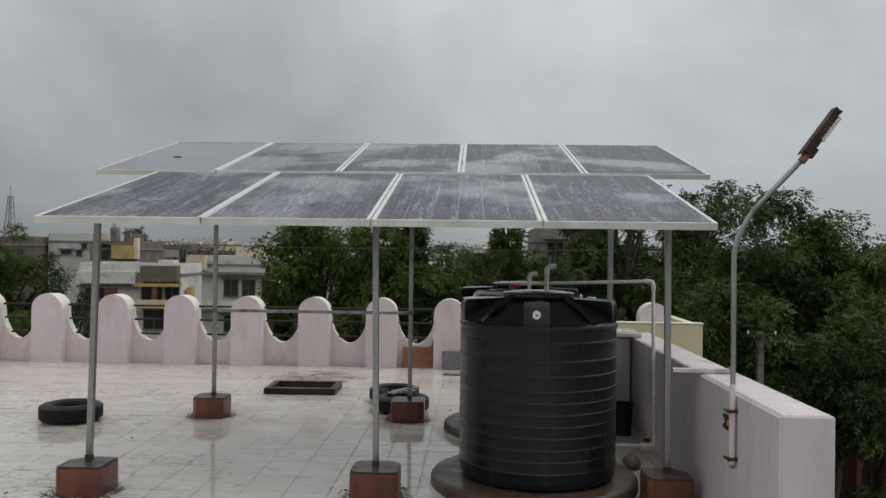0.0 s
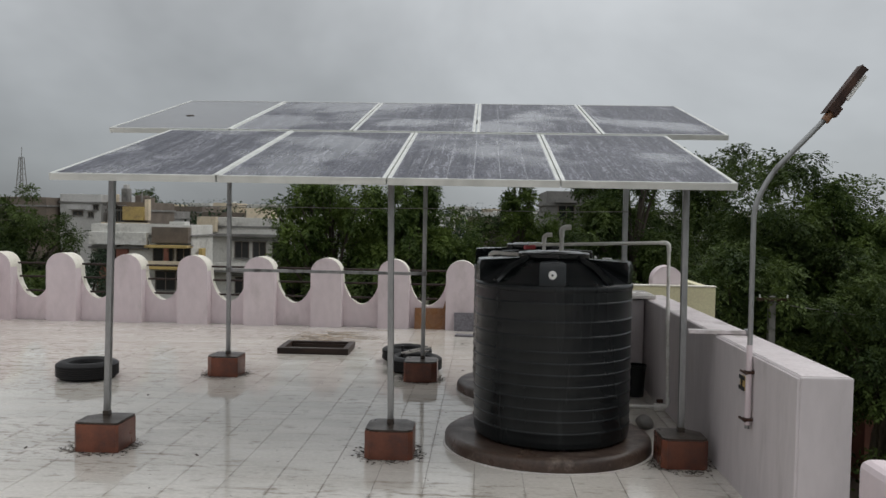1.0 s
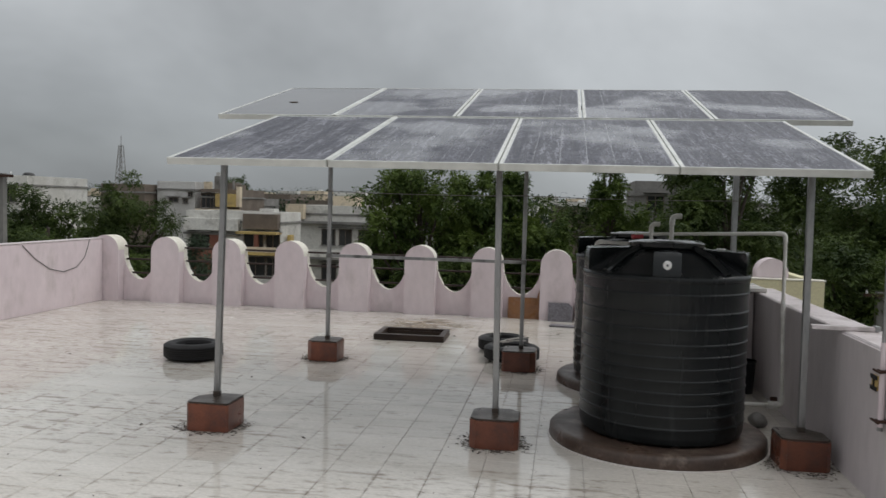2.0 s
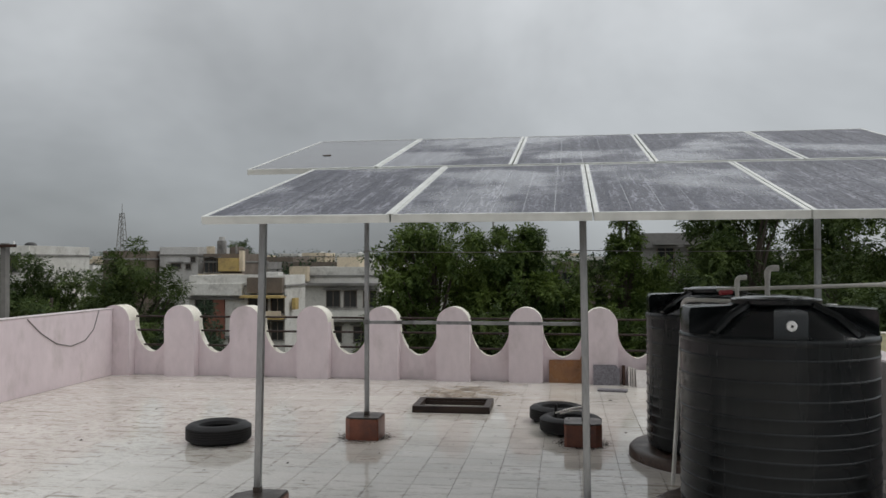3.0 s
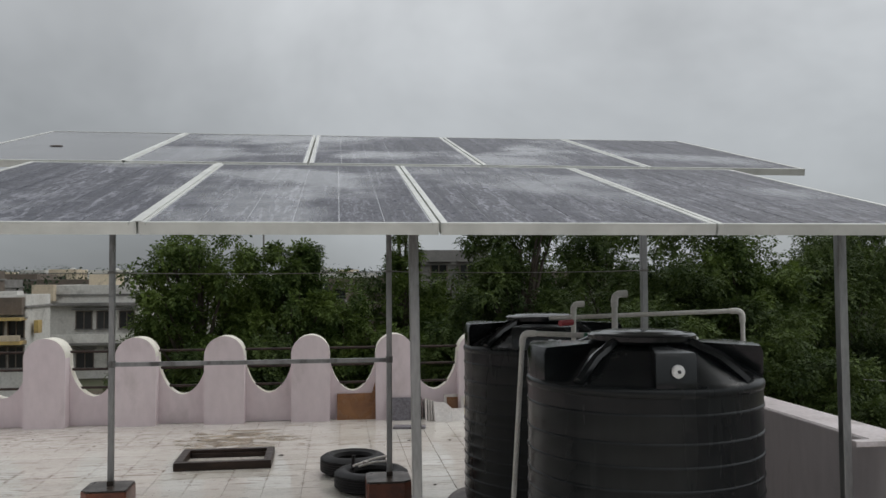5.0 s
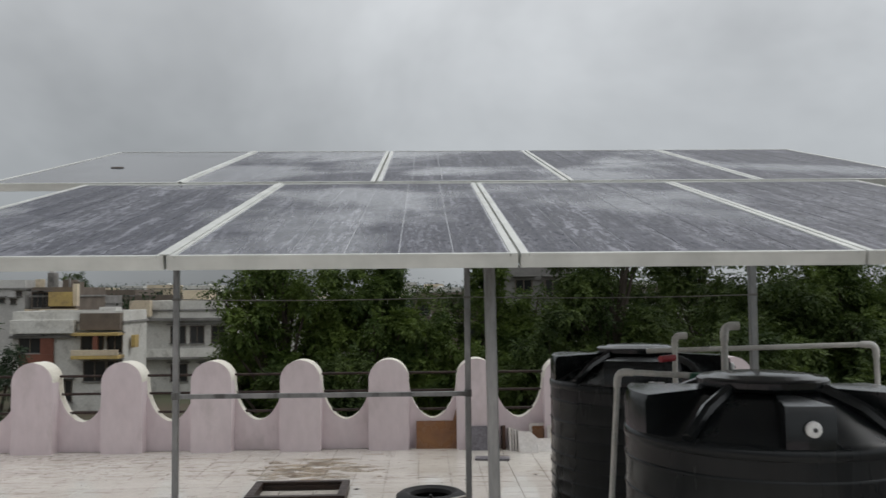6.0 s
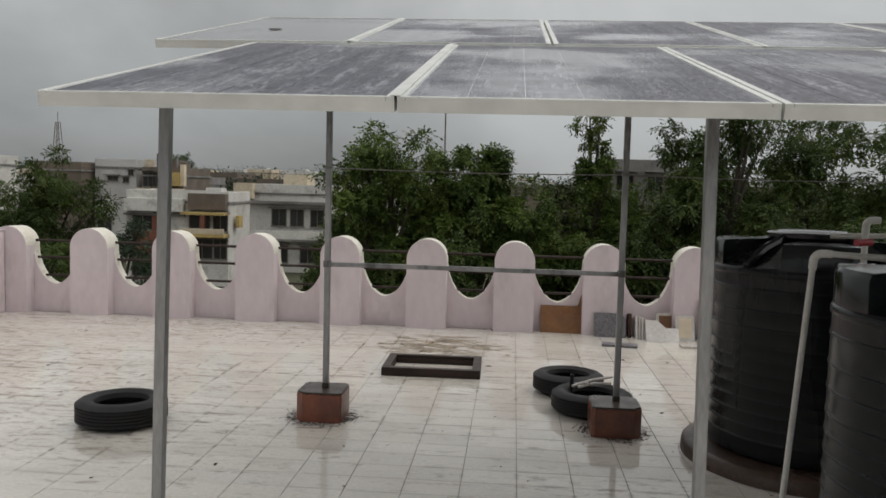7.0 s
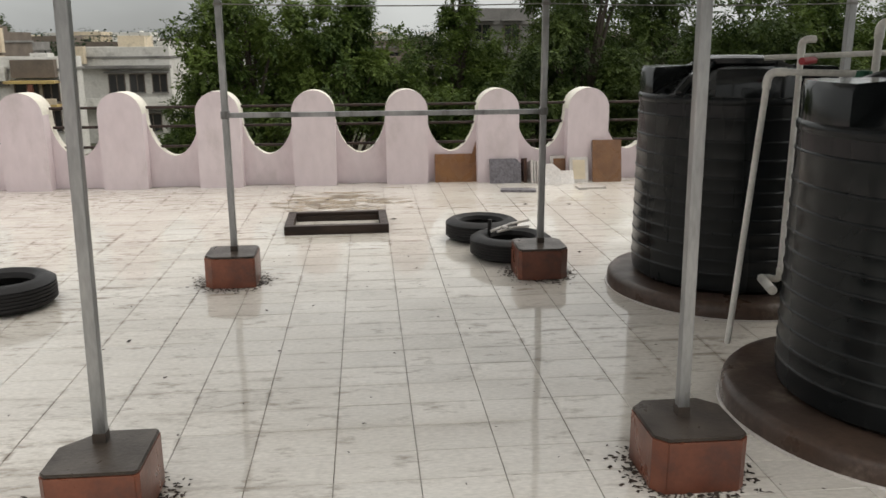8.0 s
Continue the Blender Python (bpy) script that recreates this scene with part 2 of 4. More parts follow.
M["p_brown"] = surf("house_taupe_paint", (0.17, 0.135, 0.105), (0.13, 0.105, 0.085), 0.8, (0.6, 0.85), 0.1, 8, place="World")
M["dark_glass"] = surf("dark_window_glass", (0.02, 0.022, 0.024), (0.03, 0.03, 0.03), 1, (0.05, 0.15), 0.0, 8)
M["tin"] = surf("rusty_tin_sheet", (0.11, 0.085, 0.075), (0.07, 0.05, 0.045), 0.6, (0.4, 0.7), 0.2, 6, place="World")


def pv_material(name, film):
    """Dark cells under wet glass: dull film in streaks down the slope, clear water in patches. film: how much dull film
    there is; under 0.5 a grey sky sheen is painted in.
    """
    m = bpy.data.materials.new(name)
    m.use_nodes = True
    n, l = m.node_tree.nodes, m.node_tree.links
    b = n["Principled BSDF"]
    co = n.new("ShaderNodeNewGeometry").outputs["Position"]

    def noise_at(s, stretch, detail=6, rough=0.6, dist=0.0):
        mp = n.new("ShaderNodeMapping")
        mp.inputs["Scale"].default_value = stretch
        l.new(co, mp.inputs["Vector"])
        t = n.new("ShaderNodeTexNoise")
        t.inputs["Scale"].default_value, t.inputs["Detail"].default_value = s, detail
        t.inputs["Roughness"].default_value, t.inputs["Distortion"].default_value = rough, dist
        l.new(mp.outputs[0], t.inputs["Vector"])
        return t.outputs[0]

    def spread(v, a, c, lo, hi):
        r = n.new("ShaderNodeMapRange")
        r.inputs["From Min"].default_value, r.inputs["From Max"].default_value = a, c
        r.inputs["To Min"].default_value, r.inputs["To Max"].default_value = lo, hi
        l.new(v, r.inputs["Value"])
        return r.outputs[0]

    def mixed(fac, a, c):
        x = n.new("ShaderNodeMix")
        x.data_type = "RGBA"
        l.new(fac, x.inputs["Factor"])
        for sock, v in ((x.inputs["A"], a), (x.inputs["B"], c)):
            if isinstance(v, tuple):
                sock.default_value = (*v, 1)
            else:
                l.new(v, sock)
        return x.outputs["Result"]

    streak = noise_at(11.0, (3.2, 0.34, 0.34), 9, 0.72, 1.3)
    run = noise_at(6.0, (2.4, 0.10, 0.10), 4, 0.55, 0.6)
    patch = noise_at(1.15, (0.9, 0.8, 0.8), 4, 0.5)
    drops = noise_at(48.0, (1.2, 0.5, 0.5), 4, 0.7)
    base = mixed(spread(patch, 0.35, 0.7, 0, 1), (0.008, 0.010, 0.026), (0.016, 0.019, 0.042))
    beads = n.new("ShaderNodeMath")
    beads.operation = "MULTIPLY"
    l.new(spread(streak, 0.46, 0.58, 0, 1), beads.inputs[0])
    l.new(spread(run, 0.34, 0.62, 0.30, 1), beads.inputs[1])
    wash = n.new("ShaderNodeMath")
    wash.operation = "MULTIPLY"
    wash.inputs[1].default_value = film
    l.new(beads.outputs[0], wash.inputs[0])
    dust_sheen = mixed(wash.outputs[0], base, (0.27, 0.275, 0.31) if film > 0.5 else (0.22, 0.225, 0.24))
    dust_sheen = mixed(spread(drops, 0.52, 0.60, 0, 0.9 * film), dust_sheen, (0.009, 0.011, 0.024))
    # low film: pale grey in the base colour stands in for reflected sky
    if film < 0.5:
        dust_sheen = mixed(spread(drops, 0.3, 0.7, 0.6, 0.85), dust_sheen, (0.115, 0.12, 0.125))
    l.new(dust_sheen, b.inputs["Base Color"])
    rough = n.new("ShaderNodeMath")
    rough.operation = "MULTIPLY"
    l.new(spread(patch, 0.47, 0.58, film, 0.10), rough.inputs[0])
    l.new(spread(streak, 0.35, 0.65, 0.30, 0.7), rough.inputs[1])
    l.new(rough.outputs[0], b.inputs["Roughness"])
    bp = n.new("ShaderNodeBump")
    bp.inputs["Strength"].default_value, bp.inputs["Distance"].default_value = 0.5 * film, 0.004
    l.new(drops, bp.inputs["Height"])
    l.new(bp.outputs[0], b.inputs["Normal"])
    b.inputs["IOR"].default_value = 1.45
    return m


M["pv"] = pv_material("wet_streaked_solar_glass", 1.0)
M["pv_sheen"] = pv_material("wet_solar_glass_painted_sheen", 0.25)


def leaf_material(name, c1, c2):
    m = bpy.data.materials.new(name)
    m.use_nodes = True
    n, l = m.node_tree.nodes, m.node_tree.links
    b = n["Principled BSDF"]
    g = n.new("ShaderNodeNewGeometry")
    x = n.new("ShaderNodeMix")
    x.data_type = "RGBA"
    x.inputs["A"].default_value, x.inputs["B"].default_value = (*c1, 1), (*c2, 1)
    patch = n.new("ShaderNodeTexNoise")
    patch.inputs["Scale"].default_value, patch.inputs["Detail"].default_value = 0.9, 3
    l.new(g.outputs["Position"], patch.inputs["Vector"])
    span = n.new("ShaderNodeMapRange")
    span.inputs["From Min"].default_value, span.inputs["From Max"].default_value = 0.38, 0.66
    l.new(patch.outputs[0], span.inputs["Value"])
    both = n.new("ShaderNodeMath")
    both.operation = "MULTIPLY_ADD"
    both.inputs[1].default_value = 0.4
    half = n.new("ShaderNodeMath")
    half.operation = "MULTIPLY"
    half.inputs[1].default_value = 0.6
    l.new(span.outputs[0], half.inputs[0])
    l.new(g.outputs["Random Per Island"], both.inputs[0])
    l.new(half.outputs[0], both.inputs[2])
    l.new(both.outputs[0], x.inputs["Factor"])
    l.new(x.outputs["Result"], b.inputs["Base Color"])
    b.inputs["Roughness"].default_value = 0.65
    b.inputs["Specular IOR Level"].default_value = 0.2
    tr = n.new("ShaderNodeBsdfTranslucent")
    l.new(x.outputs["Result"], tr.inputs["Color"])
    mx = n.new("ShaderNodeMixShader")
    mx.inputs[0].default_value = 0.25
    l.new(b.outputs[0], mx.inputs[1])
    l.new(tr.outputs[0], mx.inputs[2])
    l.new(mx.outputs[0], n["Material Output"].inputs[0])
    return m


M["leaf"] = leaf_material("neem_leaves", (0.022, 0.046, 0.010), (0.14, 0.195, 0.042))
M["leaf_dark"] = leaf_material("dark_leaves", (0.017, 0.034, 0.010), (0.10, 0.14, 0.034))
M["leaf_far"] = leaf_material("far_leaves", (0.022, 0.037, 0.02), (0.045, 0.066, 0.03))
M["leaf_grey"] = leaf_material("grey_green_leaves", (0.03, 0.05, 0.028), (0.075, 0.105, 0.06))


# ---- building blocks ----
def part(name, bm, material, parent=None, label="", smooth=False):
    bmesh.ops.recalc_face_normals(bm, faces=bm.faces)
    me = bpy.data.meshes.new(name)
    bm.to_mesh(me)
    bm.free()
    me.materials.append(M[material])
    if smooth:
        me.polygons.foreach_set("use_smooth", [True] * len(me.polygons))
        me.set_sharp_from_angle(angle=radians(40))
    ob = new(name, me)
    if parent:
        ob.parent = parent
    if label:
        ob["label"] = label
    return ob


def thing(name, at, label, category, group="", kind="", rz=0.0):
    ob = new(name)
    ob.empty_display_size = 0.1
    ob.matrix_basis = pose(*at, 0, 0, rz)
    return tagged(ob, label, category, group, kind)


def box(x0, x1, y0, y1, z0, z1, bevel=0.0, bm=None, m=None, seg=2):
    own = bmesh.new()
    bmesh.ops.create_cube(own, size=1)
    for v in own.verts:
        v.co = ((x0 + x1) / 2 + v.co.x * (x1 - x0), (y0 + y1) / 2 + v.co.y * (y1 - y0), (z0 + z1) / 2 + v.co.z * (z1 - z0))
    if bevel:
        bmesh.ops.bevel(own, geom=own.edges[:], offset=bevel, segments=seg, affect="EDGES", profile=0.6)
    if m:
        own.transform(m)
    return joined(bm, own)


def joined(bm, own):
    if bm is None:
        return own
    me = bpy.data.meshes.new("tmp")
    own.to_mesh(me)
    own.free()
    bm.from_mesh(me)
    bpy.data.meshes.remove(me)
    return bm


def lathe(profile, seg=48, bm=None, wave=None):
    """Turned shape about z from (radius, height) pairs."""
    bm = bm or bmesh.new()
    rings = []
    for r, z in profile:
        if r < 1e-5:
            rings.append([bm.verts.new((0, 0, z))])
        else:
            rings.append([bm.verts.new((r * math.cos(2 * math.pi * k / seg), r * math.sin(2 * math.pi * k / seg), z)) for k in range(seg)])
    for a, b in zip(rings, rings[1:]):
        for k in range(seg):
            k2 = (k + 1) % seg
            if len(a) == 1 and len(b) == 1:
                continue
            if len(a) == 1:
                bm.faces.new((a[0], b[k], b[k2]))
            elif len(b) == 1:
                bm.faces.new((a[k], a[k2], b[0]))
            else:
                bm.faces.new((a[k], a[k2], b[k2], b[k]))
    return bm


def tube(points, r, seg=10, bm=None, r_end=None, square=False):
    """A capped pipe along points."""
    bm = bm or bmesh.new()
    pts = [Vector(p) for p in points]
    rings, side = [], None
    n = len(pts)
    if square:
        seg = 4
    for i, p in enumerate(pts):
        d = ((pts[min(i + 1, n - 1)] - pts[max(i - 1, 0)])).normalized()
        if side is None:
            side = d.cross(Vector((0, 0, 1))) if abs(d.z) < 0.9 else d.cross(Vector((0, 1, 0)))
        side = (side - d * side.dot(d)).normalized()
        up = d.cross(side)
        rr = r if r_end is None else r + (r_end - r) * i / max(n - 1, 1)
        off = math.pi / 4 if square else 0
        kk = math.sqrt(2) if square else 1
        rings.append([bm.verts.new(p + (side * math.cos(2 * math.pi * k / seg + off) + up * math.sin(2 * math.pi * k / seg + off)) * rr * kk) for k in range(seg)])
    for a, b in zip(rings, rings[1:]):
        for k in range(seg):
            bm.faces.new((a[k], a[(k + 1) % seg], b[(k + 1) % seg], b[k]))
    bm.faces.new(rings[0][::-1])
    bm.faces.new(rings[-1])
    return bm


def prism(outline, y0, y1):
    """A flat outline of (x, z) pairs pushed from y0 to y1."""
    bm = bmesh.new()
    a = [bm.verts.new((x, y0, z)) for x, z in outline]
    b = [bm.verts.new((x, y1, z)) for x, z in outline]
    k = len(a)
    for i in range(k):
        bm.faces.new((a[i], a[(i + 1) % k], b[(i + 1) % k], b[i]))
    fa, fb = bm.faces.new(a), bm.faces.new(b[::-1])
    bmesh.ops.triangulate(bm, faces=[fa, fb])
    return bm


def bend(points, steps=6, radius=0.05):
    """Rounds the corners of a pipe's line."""
    pts = [Vector(p) for p in points]
    out = [pts[0]]
    for a, b, c in zip(pts, pts[1:], pts[2:]):
        p, q = b + (a - b).normalized() * radius, b + (c - b).normalized() * radius
        for s in range(steps + 1):
            t = s / steps
            out.append(p * (1 - t) ** 2 + b * 2 * t * (1 - t) + q * t * t)
    return out + [pts[-1]]


# ---- structure: roof terrace ----
LEFT, RIGHT, FAR, NEAR = -6.25, 2.065, 6.63, -6.6
slab = tagged(part("floor", box(-6.73, 2.32, NEAR - 0.13, FAR + 0.13, -0.35, -0.006), "joint"),
              "flat roof terrace laid with wet white tiles", "floor", kind="structure")
tagged(part("building_below", box(LEFT - 0.13, 2.30, NEAR - 0.13, FAR + 0.11, -6.6, -0.352), "p_cream"),
       "cream plastered house body under the roof terrace", "wall", kind="structure")

# far parapet: low wall with humps, pillars in front of them
PILLARS = [-2.505 + 0.930 * k for k in range(-4, 6)]
PW, ARCH = 0.212, 0.74


def hump_mesh(y0, y1):
    """Wall from one dip over a hump to the next dip, about x = 0."""
    half, edge = 0.465, PW - 0.004
    tops = [(half - (half - edge) * math.sin(a), 0.31 + 0.42 * (1 - math.cos(a)) ** 0.9) for a in [math.pi / 2 * k / 14 for k in range(15)]]
    tops += [(math.cos(a) * edge, ARCH + math.sin(a) * edge) for a in [math.pi * k / 32 for k in range(1, 17)]]
    tops += [(-x, z) for x, z in tops[-2::-1]]
    bm = bmesh.new()
    cols = [[bm.verts.new(p) for p in ((x, y0, -0.004), (x, y0, z), (x, y1, z), (x, y1, -0.004))] for x, z in tops]
    for c, d in zip(cols, cols[1:]):
        for i in range(3):
            bm.faces.new((c[i], d[i], d[i + 1], c[i + 1]))
    return bm


def pillar_outline():
    return [(-PW, -0.004), (PW, -0.004)] + [(math.cos(a) * PW, ARCH + math.sin(a) * PW) for a in [math.pi * k / 20 for k in range(21)]]


wall_n = thing("wall_north", (0, 0, 0), "pale pink parapet wall with rounded humps and pillars", "parapet", kind="structure")
first = {}
for k, x in enumerate(PILLARS):
    for nm in ("hump", "pillar"):
        if nm not in first:
            bm = hump_mesh(6.63, 6.75) if nm == "hump" else prism(pillar_outline(), 6.47, 6.632)
            ob = part(nm, bm, "pink", wall_n)
            me = ob.data
            me.materials.append(M["white_edge"])
            for p in me.polygons:
                if abs(p.normal.y) < 0.5 and p.normal.z > -0.5 and p.center.z > 0.3 and (nm == "hump" or p.center.z > 0.74):
                    p.material_index = 1
            first[nm] = me
        else:
            ob = new(nm, first[nm])
            ob.parent = wall_n
        ob.location.x = x
stub2 = part("wall_stub", box(PILLARS[-1] + 0.465, 2.32, 6.63, 6.75, -0.004, 0.33, 0.01), "pink", wall_n)
for z in (0.79, 0.60, 0.40):
    rail = thing("parapet_rail", (0, 6.69, z), "thin rusted iron rail running through the pink parapet", "rail", "parapet rails")
    part("bar", tube([(-6.2, 0, 0), (2.3, 0, 0)], 0.014, 8), "rail_iron", rail)

part_w = tagged(part("wall_west", box(LEFT - 0.13, LEFT, NEAR, 6.465, -0.004, 0.9, 0.02), "pink"),
                "plain pale pink parapet wall with water stains", "parapet", kind="structure")
part("wall_coping", box(LEFT - 0.14, LEFT + 0.006, NEAR, 6.46, 0.9, 0.912, 0.005), "wall_top", part_w)
wall_e = tagged(part("wall_east", box(RIGHT, 2.316, -0.83, 3.3, -0.004, 0.826, 0.012, seg=3), "grey_wash"),
                "thick pale lilac parapet wall with grey water stains", "parapet", kind="structure")
part("wall_coping", box(RIGHT + 0.012, 2.304, -0.818, 3.29, 0.8262, 0.829, 0.001), "wall_top", wall_e, "weathered grey coping plaster")
part("wall_face", box(RIGHT - 0.012, RIGHT + 0.002, -0.829, 0.56, -0.003, 0.818, 0.006), "grey_wash", wall_e)
bm = box(2.17, 2.316, NEAR, -1.2, -0.004, 0.56, 0.06, seg=4)
tagged(part("wall_east_low", bm, "pink"), "low rounded pink parapet beside the thick wall", "parapet", kind="structure")
wall_r = tagged(part("wall_return", box(1.64, RIGHT - 0.014, 2.87, 3.27, -0.004, 0.82, 0.012), "grey_wash"),
                "short pale pink return wall behind the tanks", "parapet", kind="structure")
part("wall_coping", box(1.60, 2.14, 2.80, 3.33, 0.833, 0.868, 0.008), "white_slab", wall_r, "loose pale stone slab")
tagged(part("wall_south", box(LEFT, 2.32, NEAR - 0.13, NEAR, -0.004, 1.0, 0.01), "pink"), "plain pink wall closing the terrace", "parapet", kind="structure")

# neighbouring lower parapet beyond the east wall
cream = thing("wall_cream", (0, 0, 0), "cream painted wall with a pink rounded hump", "wall", kind="structure")
part("wall_panel", box(2.36, 3.69, 6.45, 6.57, -6.5, 0.66, 0.01), "cream", cream)
part("wall_side", box(3.57, 3.69, 6.572, 9.5, -6.5, 0.655, 0.01), "cream", cream)
bm = prism([(-0.2, -6.5)] + [(0.2, -6.5)] + [(math.cos(a) * 0.2, 0.73 + math.sin(a) * 0.2) for a in [math.pi * k / 16 for k in range(17)]], 6.6, 6.85)
bm.transform(Matrix.Translation((3.08, 0, 0)))
part("hump", bm, "pink", cream)
part("wall_coping", box(2.36, 3.70, 6.44, 6.58, 0.661, 0.68, 0.006), "white_edge", cream)

ground = tagged(part("ground", box(-1500, 1500, -1500, 2500, -7.2, -6.6), "ground"),
                "damp scrubby ground around the houses", "ground", kind="structure")


# ---- solar array ----
SLOPE, SLOPE_BACK = radians(13.4), radians(14.3)
PL, PWID = 1.956, 0.992


def solar_panel(glass, label):
    p = thing("solar_panel", (0, 0, 0), label, "solar panel", "solar panels")
    w, d, t, f = PWID / 2, PL, 0.042, 0.022
    streaked = glass == "pv"
    part("laminate", box(-w + 0.006, w - 0.006, 0.006, d - 0.006, t - 0.009, t - (0.004 if streaked else 0.003)), "backsheet" if streaked else glass, p)
    for k in range(6 if streaked else 0):
        x = (k - 2.5) * 0.1565
        part("cell_string", box(x - 0.0768, x + 0.0768, 0.03, d - 0.03, t - 0.006, t - 0.003), glass, p)
    for s in (-1, 1):
        bm = box(min(s * w, s * (w - f)), max(s * w, s * (w - f)), 0, d, t - 0.011, t, 0.0015)
        box(min(s * w, s * (w - 0.004)), max(s * w, s * (w - 0.004)), 0, d, 0, t - 0.0105, 0, bm)
        part("side_rail", bm, "alu", p)
    for y in (0, d):
        s = 1 if y == 0 else -1
        bm = box(-w + f + 0.001, w - f - 0.001, min(y, y + s * 0.014), max(y, y + s * 0.014), t - 0.011, t, 0.0015)
        box(-w + 0.0045, w - 0.0045, min(y, y + s * 0.004), max(y, y + s * 0.004), 0, t - 0.0105, 0, bm)
        part("end_rail", bm, "alu", p)
    bm = box(-0.06, 0.06, d - 0.3, d - 0.18, 0.008, t - 0.0095, 0.004)
    part("junction_box", bm, "cable", p)
    return p


def panel_pose(x, y, z, slope):
    return Matrix.Translation((x, y, z)) @ Matrix.Rotation(slope, 4, "X")


panel = solar_panel("pv", "framed solar panel with rain-streaked dark glass")
panel.matrix_basis = panel_pose(-1.5, 0.0, 1.727, SLOPE)
for x in (-0.5, 0.5, 1.5):
    copy_thing(panel, panel_pose(x, 0.0, 1.727, SLOPE))
# rain-wet panel whose sky reflection is put into the glass colour
clear_panel = solar_panel("pv_sheen", "framed solar panel under an even film of rainwater, sky sheen painted grey")
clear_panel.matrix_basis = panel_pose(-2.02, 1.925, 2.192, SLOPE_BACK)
bm = bmesh.new()
bmesh.ops.create_cone(bm, cap_ends=True, segments=7, radius1=0.034, radius2=0.026, depth=0.004)
bm.transform(Matrix.Translation((-0.1, 0.8, 0.043)) @ Matrix.Diagonal((1.3, 0.8, 1, 1)))
part("wet_leaf", bm, "debris", clear_panel, "dark wet leaf stuck on the glass")
for k in range(1, 5):
    copy_thing(panel, panel_pose(-2.02 + 1.004 * k, 1.925, 2.192, SLOPE_BACK))


for x, y, z, tilt in ((-1.0, 0.0, 1.727, SLOPE), (-1.518, 1.925, 2.192, SLOPE_BACK)):
    strip = thing("seam_strip", (0, 0, 0), "pale sealing strip between two solar panels", "strip", "seam strips")
    strip.matrix_basis = panel_pose(x, y, z, tilt)
    part("strip", box(-0.014, 0.014, 0.002, PL - 0.002, 0.0425, 0.046, 0.001), "alu", strip)


def plane_z(y):
    return 1.727 + y * math.tan(SLOPE) if y < 1.9 else 2.192 + (y - 1.925) * math.tan(SLOPE_BACK)


def support_post(at, top, r=0.027, lean=0.0):
    """A square steel tube; lean: how far its head stands off its foot, towards +x."""
    p = thing("support_post", at, "square galvanized steel post of the solar array", "post", "array posts")
    h = top - at[2]
    bm = box(-r, r, -r, r, 0.0, h, 0.006)
    for v in bm.verts:
        v.co.x += lean * v.co.z / h
    part("pole", bm, "zinc", p)
    part("sleeve", box(-r - 0.002, r + 0.002, -r - 0.002, r + 0.002, 0.001, 0.034, 0.0015), "cap", p, "cement stained lower sleeve")
    part("head_plate", box(lean - 0.05, lean + 0.05, -0.05, 0.05, h, h + 0.006, 0.001), "zinc", p)
    return p


def pedestal(at, cuts, size=0.155, label="red stone faced footing block with a wet cement top"):
    """Cast footing faced with red stone and topped with cement. cuts: how far the corners are cut, from the near right one anticlockwise."""
    p = thing("footing", at, label, "footing", "post footings")
    a, h = size, 0.181
    ring = []
    for (sx, sy), c in zip(((1, -1), (1, 1), (-1, 1), (-1, -1)), cuts):
        two = [(sx * (a - c), sy * a), (sx * a, sy * (a - c))]
        ring += two if sx * sy < 0 else two[::-1]

    def column(k, z0, z1):
        bm = bmesh.new()
        lo, hi = [bm.verts.new((x * k, y * k, z0)) for x, y in ring], [bm.verts.new((x * k, y * k, z1)) for x, y in ring]
        for i in range(8):
            bm.faces.new((lo[i], lo[(i + 1) % 8], hi[(i + 1) % 8], hi[i]))
        bm.faces.new(lo[::-1])
        bm.faces.new(hi)
        return bm
    bm = column(0.93, 0.0, h - 0.004)
    part("core", bm, "cap", p)
    for i in range(8):
        (x0, y0), (x1, y1) = ring[i], ring[(i + 1) % 8]
        cx, cy = (x0 + x1) / 2, (y0 + y1) / 2
        ln, ang = math.hypot(x1 - x0, y1 - y0), math.atan2(y1 - y0, x1 - x0)
        bm = box(-ln / 2 + 0.001, ln / 2 - 0.001, 0.0, 0.011, 0, h - 0.002, 0.0015)
        bm.transform(Matrix.Translation((cx, cy, 0)) @ Matrix.Rotation(ang, 4, "Z"))
        part("facing", bm, "red_stone", p)
    bm = column(0.985, h - 0.001, h + 0.010)
    bmesh.ops.bevel(bm, geom=bm.edges[:], offset=0.004, segments=2, affect="EDGES")
    bmesh.ops.subdivide_edges(bm, edges=[ed for ed in bm.edges if ed.calc_length() > 0.05], cuts=3, use_grid_fill=True)
    for v in bm.verts:
        if v.co.z > h + 0.01:
            v.co.z += 0.004 * noise.noise(v.co * 14)
    part("cement_top", bm, "cap", p)
    return p


pedestal((-1.896, 0.515, 0), (0.012, 0.012, 0.11, 0.02), 0.146)
pedestal((-0.015, 0.555, 0), (0.03, 0.06, 0.05, 0.04))
pedestal((1.848, 0.535, 0), (0.03, 0.09, 0.02, 0.03), 0.144)
pedestal((-1.88, 3.045, 0), (0.012, 0.03, 0.03, 0.05), 0.15)
pedestal((0.0, 3.03, 0), (0.05, 0.04, 0.03, 0.02))
BEAM = 0.045
for x, lean in ((-1.918, 0.035), (-0.02, -0.02), (1.86, -0.01)):
    support_post((x, 0.586, 0.189), plane_z(0.586) - BEAM - 0.011, 0.0195, lean)
back_post = support_post((-1.868, 3.06, 0.189), plane_z(3.06) - BEAM - 0.017, 0.019)
